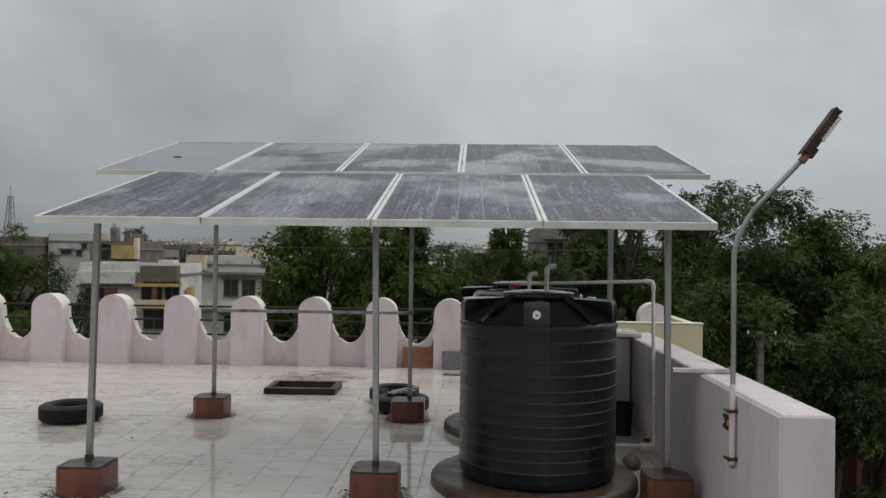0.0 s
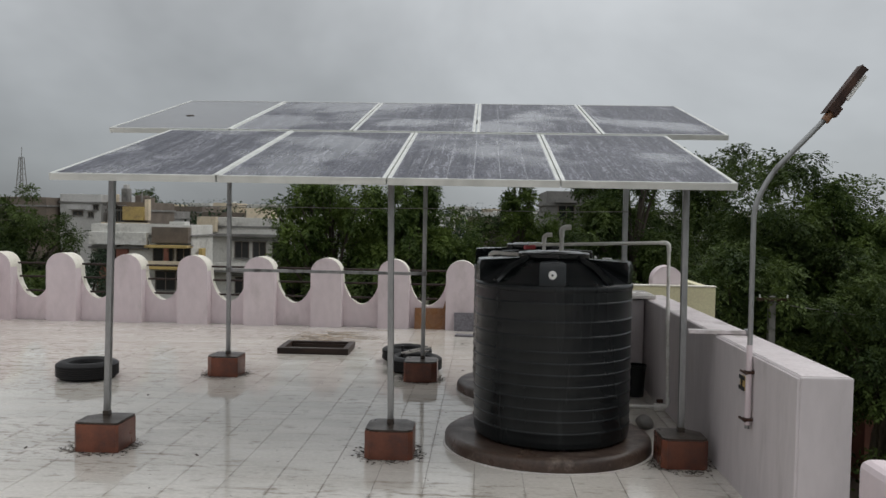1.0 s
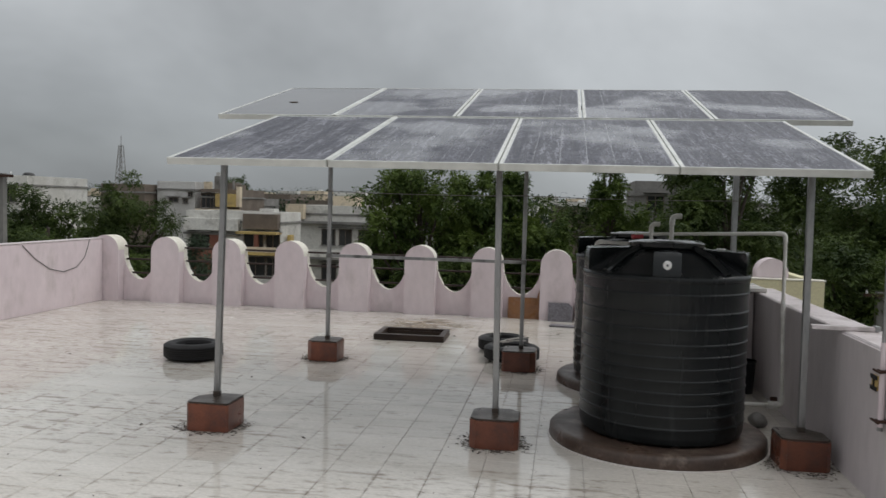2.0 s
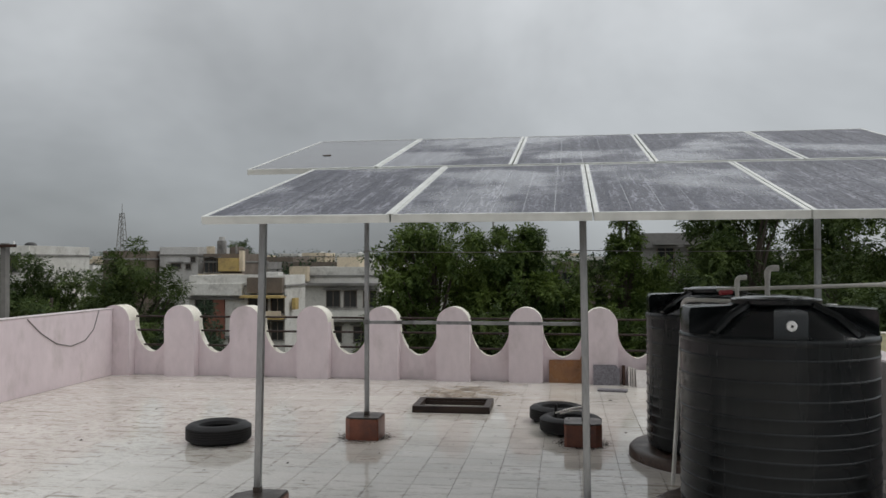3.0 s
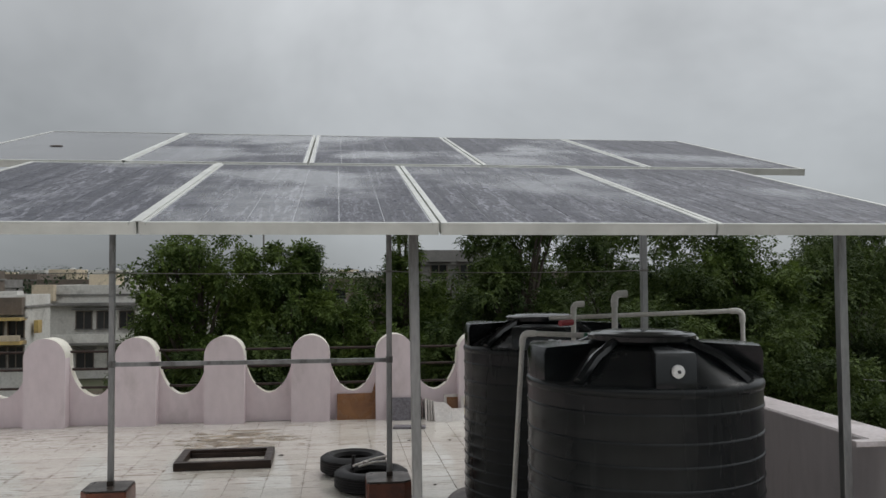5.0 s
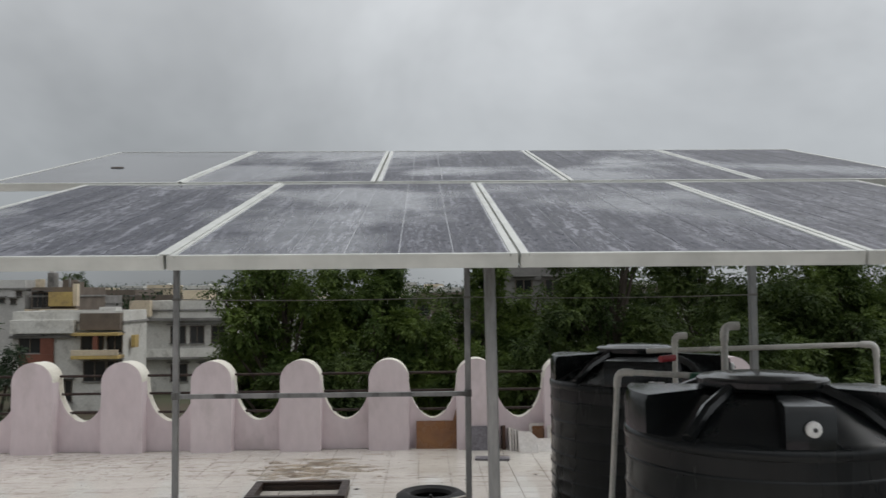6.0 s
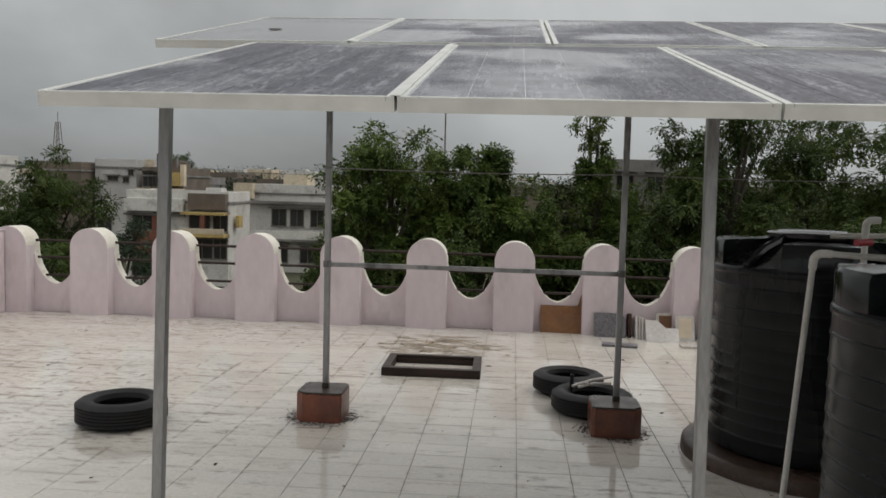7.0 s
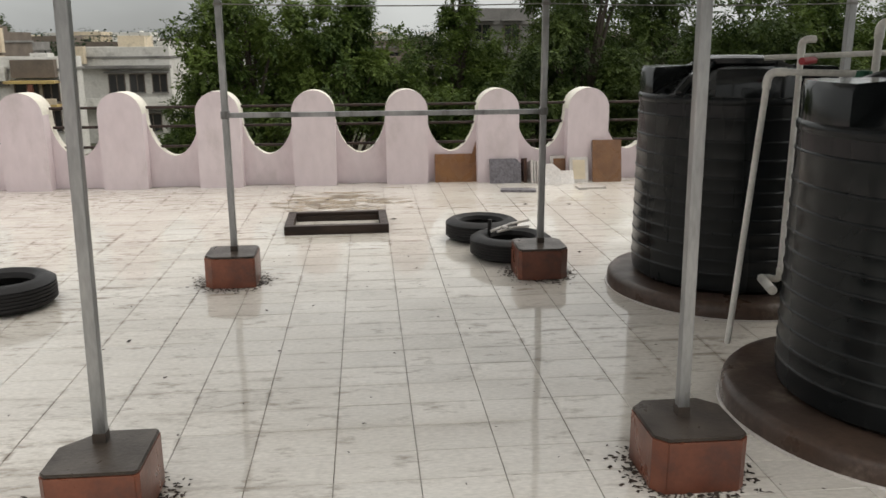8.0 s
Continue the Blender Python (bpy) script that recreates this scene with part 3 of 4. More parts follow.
copy_thing(back_post, pose(0.012, 3.06, 0.189))
support_post((1.89, 3.06, 0.868), plane_z(3.06) - BEAM - 0.017, 0.023)
for y in (0.586, 3.06):
    b = thing("purlin", (0, y, plane_z(y) - 0.005), "galvanized channel beam under the solar panels", "beam", "array beams")
    off = 0.0 if y < 1 else -0.006
    bm = box(-1.98, 1.98, -0.025, 0.025, -BEAM + off, -0.012 + off, 0.002)
    part("channel", bm, "zinc", b)
    for x in (-1.89, 0.0, 1.87):
        part("clamp", box(x - 0.03, x + 0.03, -0.034, 0.034, -BEAM + off + 0.004, -0.016 + off, 0.002), "rust", b)
bar = thing("cross_bar", (0, 3.06, 1.005), "thin galvanized tie bar between two array posts", "bar")
part("bar", tube([(-1.85, -0.035, 0.0), (0.0, -0.035, 0.0)], 0.014, 10, square=True), "zinc", bar)
for x in (-1.868, 0.012):
    part("bracket", box(-0.024, 0.024, -0.024, 0.024, -0.022, 0.022, 0.003), "zinc", bar).location.x = x


# ---- water tanks ----
TR = 0.54


def plinth(at, r):
    p = thing("tank_plinth", at, "round wet brown cement plinth under a water tank", "plinth", "tank plinths")
    bm = lathe([(0, 0), (r, 0), (r, 0.02), (r - 0.004, 0.066), (r - 0.02, 0.084), (r - 0.05, 0.089), (0, 0.09)], 64)
    for v in bm.verts:
        a = 1 + 0.012 * noise.noise(Vector((v.co.x * 2.5, v.co.y * 2.5, at[1])))
        v.co.x, v.co.y = v.co.x * a, v.co.y * a
    part("base", bm, "cement_wet", p, smooth=True)
    rim = lathe([(r - 0.004, 0.0), (r + 0.012, 0.0), (r + 0.01, 0.006), (r - 0.003, 0.009)], 64)
    part("mortar_rim", rim, "white_slab", p)
    return p


def water_tank(at, rz):
    p = thing("water_tank", at, "ribbed black plastic water tank wet with rain", "water tank", "water tanks", rz=rz)
    p.matrix_basis = p.matrix_basis @ Matrix.Diagonal((0.98, 0.98, 1.046, 1))
    prof = [(0, 0.0), (TR - 0.04, 0.0), (TR - 0.012, 0.02), (TR - 0.003, 0.06)]
    for z in (0.11, 0.18, 0.25, 0.32, 0.39, 0.46, 0.53, 0.60, 0.69, 0.78, 0.89):
        prof += [(TR - 0.003, z - 0.014), (TR + 0.001, z - 0.007), (TR + 0.0016, z - 0.002), (TR + 0.0004, z + 0.003), (TR - 0.003, z + 0.0065)]
    prof += [(TR - 0.003, 0.955), (TR + 0.003, 0.962), (TR + 0.004, 0.982), (TR - 0.004, 0.995),
             (TR - 0.03, 1.005), (0.42, 1.05), (0.30, 1.115), (0.25, 1.13), (0, 1.135)]
    part("body", lathe(prof, 72), "tank", p, smooth=True)
    part("lid", lathe([(0.0, 1.136), (0.235, 1.136), (0.25, 1.15), (0.25, 1.17), (0.238, 1.178), (0.2, 1.178), (0.18, 1.186), (0, 1.19)], 48), "tank_wet", p,
         "flat round screw lid", smooth=True)
    for k in range(4):
        ang = math.pi / 2 * k - math.pi / 2
        wide = radians(9) if k == 0 else radians(23)
        own = bmesh.new()
        cross = [(0.24, 1.08), (0.535, 0.965), (0.537, 1.105), (0.525, 1.13), (0.24, 1.14)]
        rows = []
        for q in range(7):
            f = (q / 3 - 1) * wide
            rows.append([own.verts.new((r * math.cos(f), r * math.sin(f * (1 if r > 0.3 else 0.75)), zz)) for r, zz in cross])
        for a, b in zip(rows, rows[1:]):
            for i in range(5):
                own.faces.new((a[i], a[(i + 1) % 5], b[(i + 1) % 5], b[i]))
        own.faces.new(rows[0][::-1])
        own.faces.new(rows[-1])
        bmesh.ops.bevel(own, geom=[ed for ed in own.edges if ed.calc_face_angle(0) > 0.6], offset=0.01, segments=2, affect="EDGES")
        own.transform(Matrix.Rotation(ang, 4, "Z"))
        part("lug", own, "tank_wet", p, smooth=True)
    for k in range(4):
        ang = math.pi / 2 * k + math.pi / 4
        own = tube([(0.25, 0, 1.14), (0.40, 0, 1.085), (0.525, 0, 1.0)], 0.026, 8)
        own.transform(Matrix.Rotation(ang, 4, "Z"))
        part("rib", own, "tank_wet", p, smooth=True)
    own = lathe([(0, 0.0), (0.026, 0.0), (0.026, 0.012), (0.018, 0.02), (0, 0.02)], 20)
    own.transform(Matrix.Translation((0.0, -0.545, 1.062)) @ Matrix.Rotation(math.pi / 2, 4, "X"))
    knob = part("plug", own, "white_plastic", p, "round white plastic plug", smooth=True)
    own = lathe([(0, 0.0), (0.007, 0.0), (0.007, 0.006), (0, 0.006)], 10)
    own.transform(Matrix.Translation((0.0, -0.566, 1.062)) @ Matrix.Rotation(math.pi / 2, 4, "X"))
    part("plug_hole", own, "cable", knob)
    return p


plinth((1.03, 0.91, 0), 0.705)
plinth((1.025, 2.655, 0), 0.67)
water_tank((1.047, 0.885, 0.09), -5.5)
water_tank((1.02, 2.655, 0.09), 78)


# ---- trees ----
def leaf_cloud(centres, per, spread, size, rnd):
    """Leaf blades scattered in clumps, for growth too far off to show its sprays."""
    cs = np.repeat(np.asarray(centres, float), per, axis=0)
    n = len(cs)
    p = cs[:, :3] + rnd.normal(size=(n, 3)).clip(-1.7, 1.7) * spread * cs[:, 3:4] * [1, 1, 0.75]
    d = rnd.normal(size=(n, 3))
    d[:, 2] -= 0.5
    return blades(p, d, rnd.normal(size=(n, 3)), size * rnd.uniform(0.6, 1.35, n)[:, None], 0.26)


def blades(p, d, side, ln, wide):
    """Bent four-cornered leaves from p along d."""
    n = len(p)
    d = d / np.linalg.norm(d, axis=1)[:, None]
    s = np.cross(d, side)
    s /= np.linalg.norm(s, axis=1)[:, None] + 1e-9
    up = np.cross(d, s)
    mid = p + d * ln * 0.5 + up * ln * 0.06
    quad = np.stack([p, mid + s * ln * wide, p + d * ln, mid - s * ln * wide], 1)
    return quad.reshape(-1, 3), np.arange(4 * n).reshape(-1, 4)


def spray_crown(centres, sprays, reach, length, rnd, leaflets=6):
    """Drooping feathered sprays that point out of each clump, every spray a row of leaflets on both sides."""
    cs = np.repeat(np.asarray(centres, float), sprays, axis=0)
    n = len(cs)
    out = rnd.normal(size=(n, 3))
    out[:, 2] += 0.35
    out /= np.linalg.norm(out, axis=1)[:, None]
    root = cs[:, :3] + out * reach * cs[:, 3:4] * rnd.uniform(0.35, 1.0, n)[:, None] * [1, 1, 0.7]
    spine = out * 0.8 + rnd.normal(size=(n, 3)) * 0.45 + [0, 0, -0.35]
    spine /= np.linalg.norm(spine, axis=1)[:, None]
    flat = np.cross(spine, [0, 0, 1.0])
    flat /= np.linalg.norm(flat, axis=1)[:, None] + 1e-9
    ln = length * rnd.uniform(0.7, 1.3, n)[:, None]
    ps, ds = [], []
    for k in range(leaflets):
        f = (k + 0.6) / leaflets
        turn = 1 if k % 2 else -1
        ps.append(root + spine * ln * f + np.array([0, 0, -1.0]) * ln * 0.28 * f * f)
        ds.append(spine * 0.75 + flat * turn * (0.9 if k < leaflets - 1 else 0.1) + np.array([0, 0, -0.35]) + rnd.normal(size=(n, 3)) * 0.18)
    p, d = np.concatenate(ps), np.concatenate(ds)
    up = np.tile(np.cross(spine, flat), (leaflets, 1)) + rnd.normal(size=(n * leaflets, 3)) * 0.35
    return blades(p, d, up, np.tile(ln, (leaflets, 1)) * rnd.uniform(0.36, 0.56, n * leaflets)[:, None], 0.25)


def tree(at, height, width, seed, leaf="leaf", base=0.35, clumps=120, per=90, size=0.22, label="", gap=0.75, group="trees"):
    """Tapered trunk, limbs to clumps of leaves; base: share of the height below the crown."""
    rnd = np.random.default_rng(seed)
    t = thing("tree", at, label or "leafy green tree with a dense uneven crown", "tree", group)
    top = height * 0.8
    bm = tube([(0.12 * math.sin(k * 1.3 + seed), 0.1 * math.cos(k * 1.7 + seed), top * k / 7) for k in range(8)], 0.035 * height ** 0.8, 9, r_end=0.05)
    part("trunk", bm, "bark", t, smooth=True)
    cents = []
    limbs = bmesh.new()
    rz, cz = height * (1 - base) / 2, height * (1 + base) / 2
    lobes = [(rnd.uniform(0, 2 * math.pi), rnd.uniform(0.45, 1.0), rnd.uniform(-0.75, 0.95), rnd.uniform(0.2, 0.38)) for _ in range(18)]
    while len(cents) < clumps:
        a, rr, h, lr = lobes[len(cents) % 18]
        q = rnd.normal(size=3)
        q *= rnd.uniform(gap, 1.0) / np.linalg.norm(q)
        env = math.sqrt(max(0.05, 1 - h * h))
        x = math.cos(a) * rr * env * width / 2 * 0.72 + q[0] * lr * width / 2
        y = math.sin(a) * rr * env * width / 2 * 0.72 + q[1] * lr * width / 2
        z = cz + h * rz * 0.75 + q[2] * lr * rz
        cents.append((x, y, min(z, height), rnd.uniform(0.6, 1.3)))
    for k in range(0, len(cents), 4):
        x, y, z, _ = cents[k]
        z0 = min(top * 0.95, max(height * base * 0.7, z * 0.62))
        tube([(0, 0, z0), (x * 0.5, y * 0.5, z0 + (z - z0) * 0.62), (x, y, z)], 0.012 * height ** 0.8, 5, limbs, r_end=0.012)
    part("branchwork", limbs, "bark", t, smooth=True)
    v, f = spray_crown(cents, int(per * 0.62), width * 0.076, size * 0.90, rnd)
    me = bpy.data.meshes.new("crown")
    me.from_pydata(v.tolist(), [], f.tolist())
    me.materials.append(M[leaf])
    ob = new("crown", me)
    ob.parent = t
    return t


G = -6.6
# middle group behind the far parapet
tree((-4.0, 20.0, G), 10.5, 4.2, 1, "leaf", 0.30, 150, 100, 0.24)
tree((-5.4, 21.5, G), 7.3, 3.4, 2, "leaf_dark", 0.25, 100, 100, 0.24)
tree((-1.7, 20.5, G), 10.2, 3.8, 3, "leaf", 0.28, 110, 100, 0.24)
tree((-0.1, 21.0, G), 9.0, 3.4, 20, "leaf", 0.28, 90, 100, 0.24)
tree((1.7, 23.5, G), 10.9, 1.9, 4, "leaf", 0.2, 60, 55, 0.26, label="slender tall tree with thin feathery foliage", gap=0.4)
tree((1.5, 20.5, G), 7.9, 3.6, 5, "leaf", 0.25, 100, 100, 0.24)
tree((-3.0, 17.8, G), 7.3, 3.8, 6, "leaf_dark", 0.2, 100, 100, 0.22)
tree((3.2, 19.5, G), 8.0, 3.6, 7, "leaf_dark", 0.25, 100, 100, 0.24)
tree((3.0, 24.0, G), 8.7, 4.4, 24, "leaf", 0.2, 120, 100, 0.26)
tree((0.5, 24.0, G), 8.5, 3.8, 25, "leaf_dark", 0.2, 100, 100, 0.26)
tree((6.0, 25.5, G), 8.6, 4.0, 26, "leaf_dark", 0.2, 100, 100, 0.26)
# taller group beyond the east wall
tree((5.2, 21.5, G), 11.3, 5.4, 8, "leaf_dark", 0.22, 170, 100, 0.26)
tree((8.2, 18.0, G), 9.8, 5.8, 9, "leaf_dark", 0.18, 170, 110, 0.25)
tree((11.9, 19.0, G), 9.7, 5.8, 10, "leaf_dark", 0.2, 200, 110, 0.25)
tree((10.2, 17.6, G), 9.6, 4.6, 23, "leaf", 0.2, 150, 110, 0.24)
tree((6.6, 15.0, G), 8.2, 5.2, 11, "leaf_dark", 0.15, 150, 110, 0.23)
tree((14.8, 21.0, G), 9.4, 6.0, 12, "leaf_dark", 0.2, 160, 100, 0.26)
tree((9.6, 14.2, G), 7.4, 4.6, 13, "leaf_dark", 0.12, 130, 110, 0.22)
tree((18.5, 26.0, G), 10.5, 7.0, 14, "leaf_dark", 0.15, 150, 100, 0.28)
tree((9.5, 26.0, G), 11.2, 7.0, 15, "leaf_dark", 0.2, 150, 100, 0.28)
# grey-green group beyond the far corner on the other side
tree((-13.2, 19.0, G), 8.8, 4.6, 16, "leaf_dark", 0.2, 130, 100, 0.2)
tree((-14.9, 18.0, G), 8.9, 4.8, 17, "leaf_dark", 0.2, 140, 100, 0.2)
tree((-10.9, 18.5, G), 7.5, 3.0, 18, "leaf_grey", 0.2, 90, 60, 0.2, gap=0.4)
tree((-12.0, 16.5, G), 7.2, 3.6, 22, "leaf_dark", 0.15, 110, 90, 0.2)
tree((-17.4, 19.0, G), 8.7, 5.0, 19, "leaf_dark", 0.2, 140, 90, 0.22)
tree((-16.2, 20.5, G), 9.0, 4.6, 27, "leaf_dark", 0.2, 130, 90, 0.22)
tree((-20.5, 21.0, G), 8.2, 5.4, 21, "leaf_dark", 0.2, 140, 90, 0.22)


# ---- houses ----
def house(x0, x1, y, depth, z1, wall="p_white", openings=(), extras=(), label="", roof_tank=False, name="house", sink=0.0):
    """A flat-roofed house: front at y, top of the roof parapet at z1. openings: (x, z, width, height) on the front."""
    h = thing(name, ((x0 + x1) / 2, y, G - sink), label or "flat roofed plastered town house", "house", "town houses")
    w, ht = (x1 - x0) / 2, z1 - G
    part("wall", box(-w, w, 0, depth, 0, ht - 0.9, 0.02), wall, h)
    part("roof", box(-w - 0.12, w + 0.12, -0.12, depth + 0.12, ht - 0.9, ht - 0.74, 0.02), "concrete", h)
    for a in ((-w, w, 0, 0.12), (-w, w, depth - 0.12, depth), (-w, -w + 0.12, 0.122, depth - 0.122), (w - 0.12, w, 0.122, depth - 0.122)):
        part("roof_parapet", box(a[0], a[1], a[2], a[3], ht - 0.739, ht, 0.02), wall, h)
    cx = (x0 + x1) / 2
    for ox, oz, ow, oh in openings:
        x, z = ox - cx, oz - G
        win = part("window", box(x - ow / 2, x + ow / 2, -0.03, -0.002, z - oh / 2, z + oh / 2), "dark_glass", h)
        bm = box(x - ow / 2 - 0.07, x + ow / 2 + 0.07, -0.07, -0.031, z + oh / 2, z + oh / 2 + 0.07)
        box(x - ow / 2 - 0.07, x - ow / 2, -0.07, -0.031, z - oh / 2, z + oh / 2 - 0.001, 0, bm)
        box(x + ow / 2, x + ow / 2 + 0.07, -0.07, -0.031, z - oh / 2, z + oh / 2 - 0.001, 0, bm)
        box(x - 0.03, x + 0.03, -0.06, -0.031, z - oh / 2, z + oh / 2 - 0.001, 0, bm)
        part("frame", bm, "p_brown", win)
        part("sill", box(x - ow / 2 - 0.12, x + ow / 2 + 0.12, -0.16, -0.002, z - oh / 2 - 0.09, z - oh / 2 - 0.001), "concrete", win)
        part("sunshade", box(x - ow / 2 - 0.25, x + ow / 2 + 0.25, -0.5, -0.002, z + oh / 2 + 0.15, z + oh / 2 + 0.23), "concrete", win)
    for nm, mt, a0, a1, b0, b1, c0, c1 in extras:
        part(nm, box(a0 - cx, a1 - cx, b0, b1, c0 - G, c1 - G, 0.02), mt, h)
    if roof_tank:
        bm = lathe([(0, 0), (0.5, 0), (0.52, 0.9), (0.4, 1.05), (0.2, 1.12), (0, 1.12)], 20)
        bm.transform(Matrix.Translation((w * 0.3, depth * 0.5, ht - 0.74)))
        part("roof_tank", bm, roof_tank, h, smooth=True)
    return h


# house with the brown bay
house(-29.7, -21.8, 58, 5, 1.1, "p_white", [(-28.4, -1.3, 1.5, 1.1), (-24.0, -1.25, 1.5, 1.2), (-22.4, -1.25, 1.0, 1.2), (-28.2, -4.6, 2.0, 1.5), (-25.9, -4.6, 0.9, 1.5), (-23.8, -3.2, 1.5, 1.4), (-22.4, -3.2, 0.9, 1.4)],
      [("bay", "p_brown", -24.7, -21.85, -0.6, -0.003, -0.25, 0.95), ("balcony_slab", "p_yellow", -25.0, -21.7, -1.3, -0.003, -0.62, -0.42), ("balcony_wall", "p_white", -29.6, -25.1, -0.6, -0.003, -0.45, 0.5),
       ("brick_panel", "p_brick", -29.1, -26.7, -0.25, -0.003, -4.0, -1.95), ("brick_panel", "p_brick", -27.6, -26.7, -0.25, -0.003, -1.94, -0.8), ("column", "p_brick", -23.5, -23.2, -1.25, -0.95, -2.0, -0.63),
       ("balcony_wall", "p_cream", -25.0, -21.7, -1.3, -1.2, -2.0, -1.6), ("balcony_slab", "p_yellow", -25.0, -21.7, -1.3, -0.003, -2.25, -2.01), ("awning", "p_yellow", -21.6, -21.3, 1.0, 1.8, -1.6, -0.7),
       ("ledge", "concrete", -29.8, -25.1, -0.3, -0.003, -0.8, -0.62), ("roof_dome", "p_white", -24.0, -22.8, 1.2, 2.4, 0.36, 1.35)],
      "white flat roofed house with brown bay and balconies", sink=0.6)
# house with two windows
house(-23.9, -16.8, 69, 8, 1.7, "p_white", [(-21.1, -1.2, 1.2, 1.4), (-19.5, -1.2, 1.1, 1.4), (-17.7, -1.2, 1.1, 1.4), (-21.0, -4.4, 1.3, 1.4), (-18.5, -4.4, 1.3, 1.4)],
      [("ledge", "concrete", -24.0, -16.7, -0.8, -0.003, 0.0, 0.25), ("porch", "p_cream", -24.9, -23.2, -1.0, -0.3, 0.4, 1.75), ("porch_post", "concrete", -24.8, -24.6, -0.9, -0.7, -6.5, 0.39), ("balcony_wall", "p_white", -23.8, -16.8, -1.1, -1.0, -3.0, -2.3),
       ("balcony_slab", "concrete", -23.9, -16.7, -1.1, -0.003, -3.2, -3.001), ("stair_head", "p_cream", -21.6, -19.4, 3, 6, 0.96, 2.6)], "white flat roofed house with two dark windows", sink=0.6)
# brown house with a yellow block and roof clutter
house(-36.3, -32.2, 75, 7, 3.0, "p_brown", [(-35.7, 1.8, 0.9, 1.3), (-34.9, 1.8, 0.6, 1.3), (-35, -2.2, 1.6, 1.5), (-32.4, -2.2, 1.4, 1.5)],
      [("yellow_block", "p_yellow", -34.4, -32.3, -0.8, -0.003, 1.25, 2.55), ("stair_head", "concrete", -35.3, -34.7, 1, 2, 2.27, 4.35), ("roof_tank", "p_grey", -35.2, -34.8, 1.2, 1.8, 4.36, 4.75), ("stair_head", "p_brown", -33.9, -33.2, 1, 3, 2.27, 3.7), ("roof_wall", "p_cream", -36.2, -35.4, 0.5, 0.8, 2.27, 3.75), ("roof_post", "concrete", -34.4, -34.25, 0.4, 0.6, 2.27, 4.1), ("roof_post", "concrete", -33.1, -32.95, 0.4, 0.6, 2.27, 3.9), ("balcony_slab", "p_cream", -36.5, -32.0, -0.9, -0.003, 0.7, 1.0),
       ("white_block", "p_cream", -32.29, -31.9, -0.6, -0.003, 1.25, 3.3), ("roof_box", "p_brown", -32.9, -32.3, 1, 2, 2.27, 3.5)],
      "brown house with yellow block and cluttered roof", sink=0.6)
tree((-37.0, 86.0, G), 10.9, 3.6, 31, "leaf_dark", 0.4, 60, 40, 0.5, label="dark round tree behind the houses")
house(-41.0, -36.9, 75, 8, 3.7, "p_grey", [(-39.2, 1.8, 0.9, 0.35), (-37.9, 1.7, 0.4, 0.4), (-37.4, 2.4, 0.4, 0.4), (-40.0, -2.6, 1.2, 1.2)], (), "grey white concrete house with tiny windows", sink=0.6)
house(-53.5, -45.0, 60, 9, 3.0, "p_white", [(-46.6, 1.4, 1.0, 1.2), (-49.4, 1.4, 1.2, 1.2), (-51.5, -2.0, 1.2, 1.2)], (), "white flat roofed house behind the leafy trees", "cable")
house(-46.0, -41.3, 73, 8, 3.3, "p_brown", [(-44.2, 1.2, 1.0, 1.2)], (), "dark plastered house half hidden by trees", sink=0.6)
house(4.4, 8.6, 46, 7, 3.2, "concrete", [(5.6, 1.9, 0.9, 0.9), (7.3, 1.9, 0.8, 0.9)], (), "grey concrete house showing between the trees")
# rows of farther houses
rnd = random.Random(5)
for row, (yy, lo, hi) in enumerate(((90, -0.3, 1.7), (112, 0.4, 2.4), (140, 0.8, 3.2), (180, 1.2, 4.2), (230, 1.5, 5.2))):
    x = -0.75 * yy
    while x < 0.35 * yy:
        w = rnd.uniform(5, 10)
        z1 = rnd.uniform(lo, hi)
        ops = [(x + w * (k + 0.5) / 3, z1 - 2.2, rnd.uniform(0.9, 1.5), rnd.uniform(1.0, 1.5)) for k in range(3) if rnd.random() < 0.8]
        if rnd.random() < 0.82:
            house(x, x + w, yy + rnd.uniform(-4, 4), 8, z1, rnd.choice(["p_white", "p_white", "p_cream", "concrete", "p_white", "p_brown"]), ops, (),
                  "", rnd.choice(["cable", "p_white", False, False]))
        x += w + rnd.uniform(0.5, 5)

# far woods along the skyline and low scrub below
cents = []
nr = np.random.default_rng(3)
for _ in range(1150):
    yy = nr.uniform(98, 330)
    x = nr.uniform(-0.85, 0.8) * yy
    top = nr.uniform(-4.2, 0.2) + yy * 0.0105
    for k in range(3):
        cents.append((x + nr.normal() * 1.6, yy + nr.normal() * 1.6, top - abs(nr.normal()) * 1.6, nr.uniform(0.8, 1.6) * (0.6 + yy / 250)))
v, f = leaf_cloud(cents, 90, 1.1, 0.5, nr)
me = bpy.data.meshes.new("far_woods")
me.from_pydata(v.tolist(), [], f.tolist())
me.materials.append(M["leaf_far"])
tagged(new("far_woods", me), "dull green treetops among the distant houses", "woods", kind="stuff")
cents = [(nr.uniform(3.5, 30), nr.uniform(9, 34), G + nr.uniform(0.1, 1.0), nr.uniform(0.6, 1.3)) for _ in range(170)]
cents += [(nr.uniform(-30, 3), nr.uniform(13, 40), G + nr.uniform(0.1, 1.0), nr.uniform(0.6, 1.3)) for _ in range(200)]
v, f = leaf_cloud(cents, 60, 0.5, 0.24, nr)
me = bpy.data.meshes.new("scrub")
me.from_pydata(v.tolist(), [], f.tolist())
me.materials.append(M["leaf_dark"])
tagged(new("scrub", me), "low dark green bushes on the open ground", "bushes", kind="stuff")


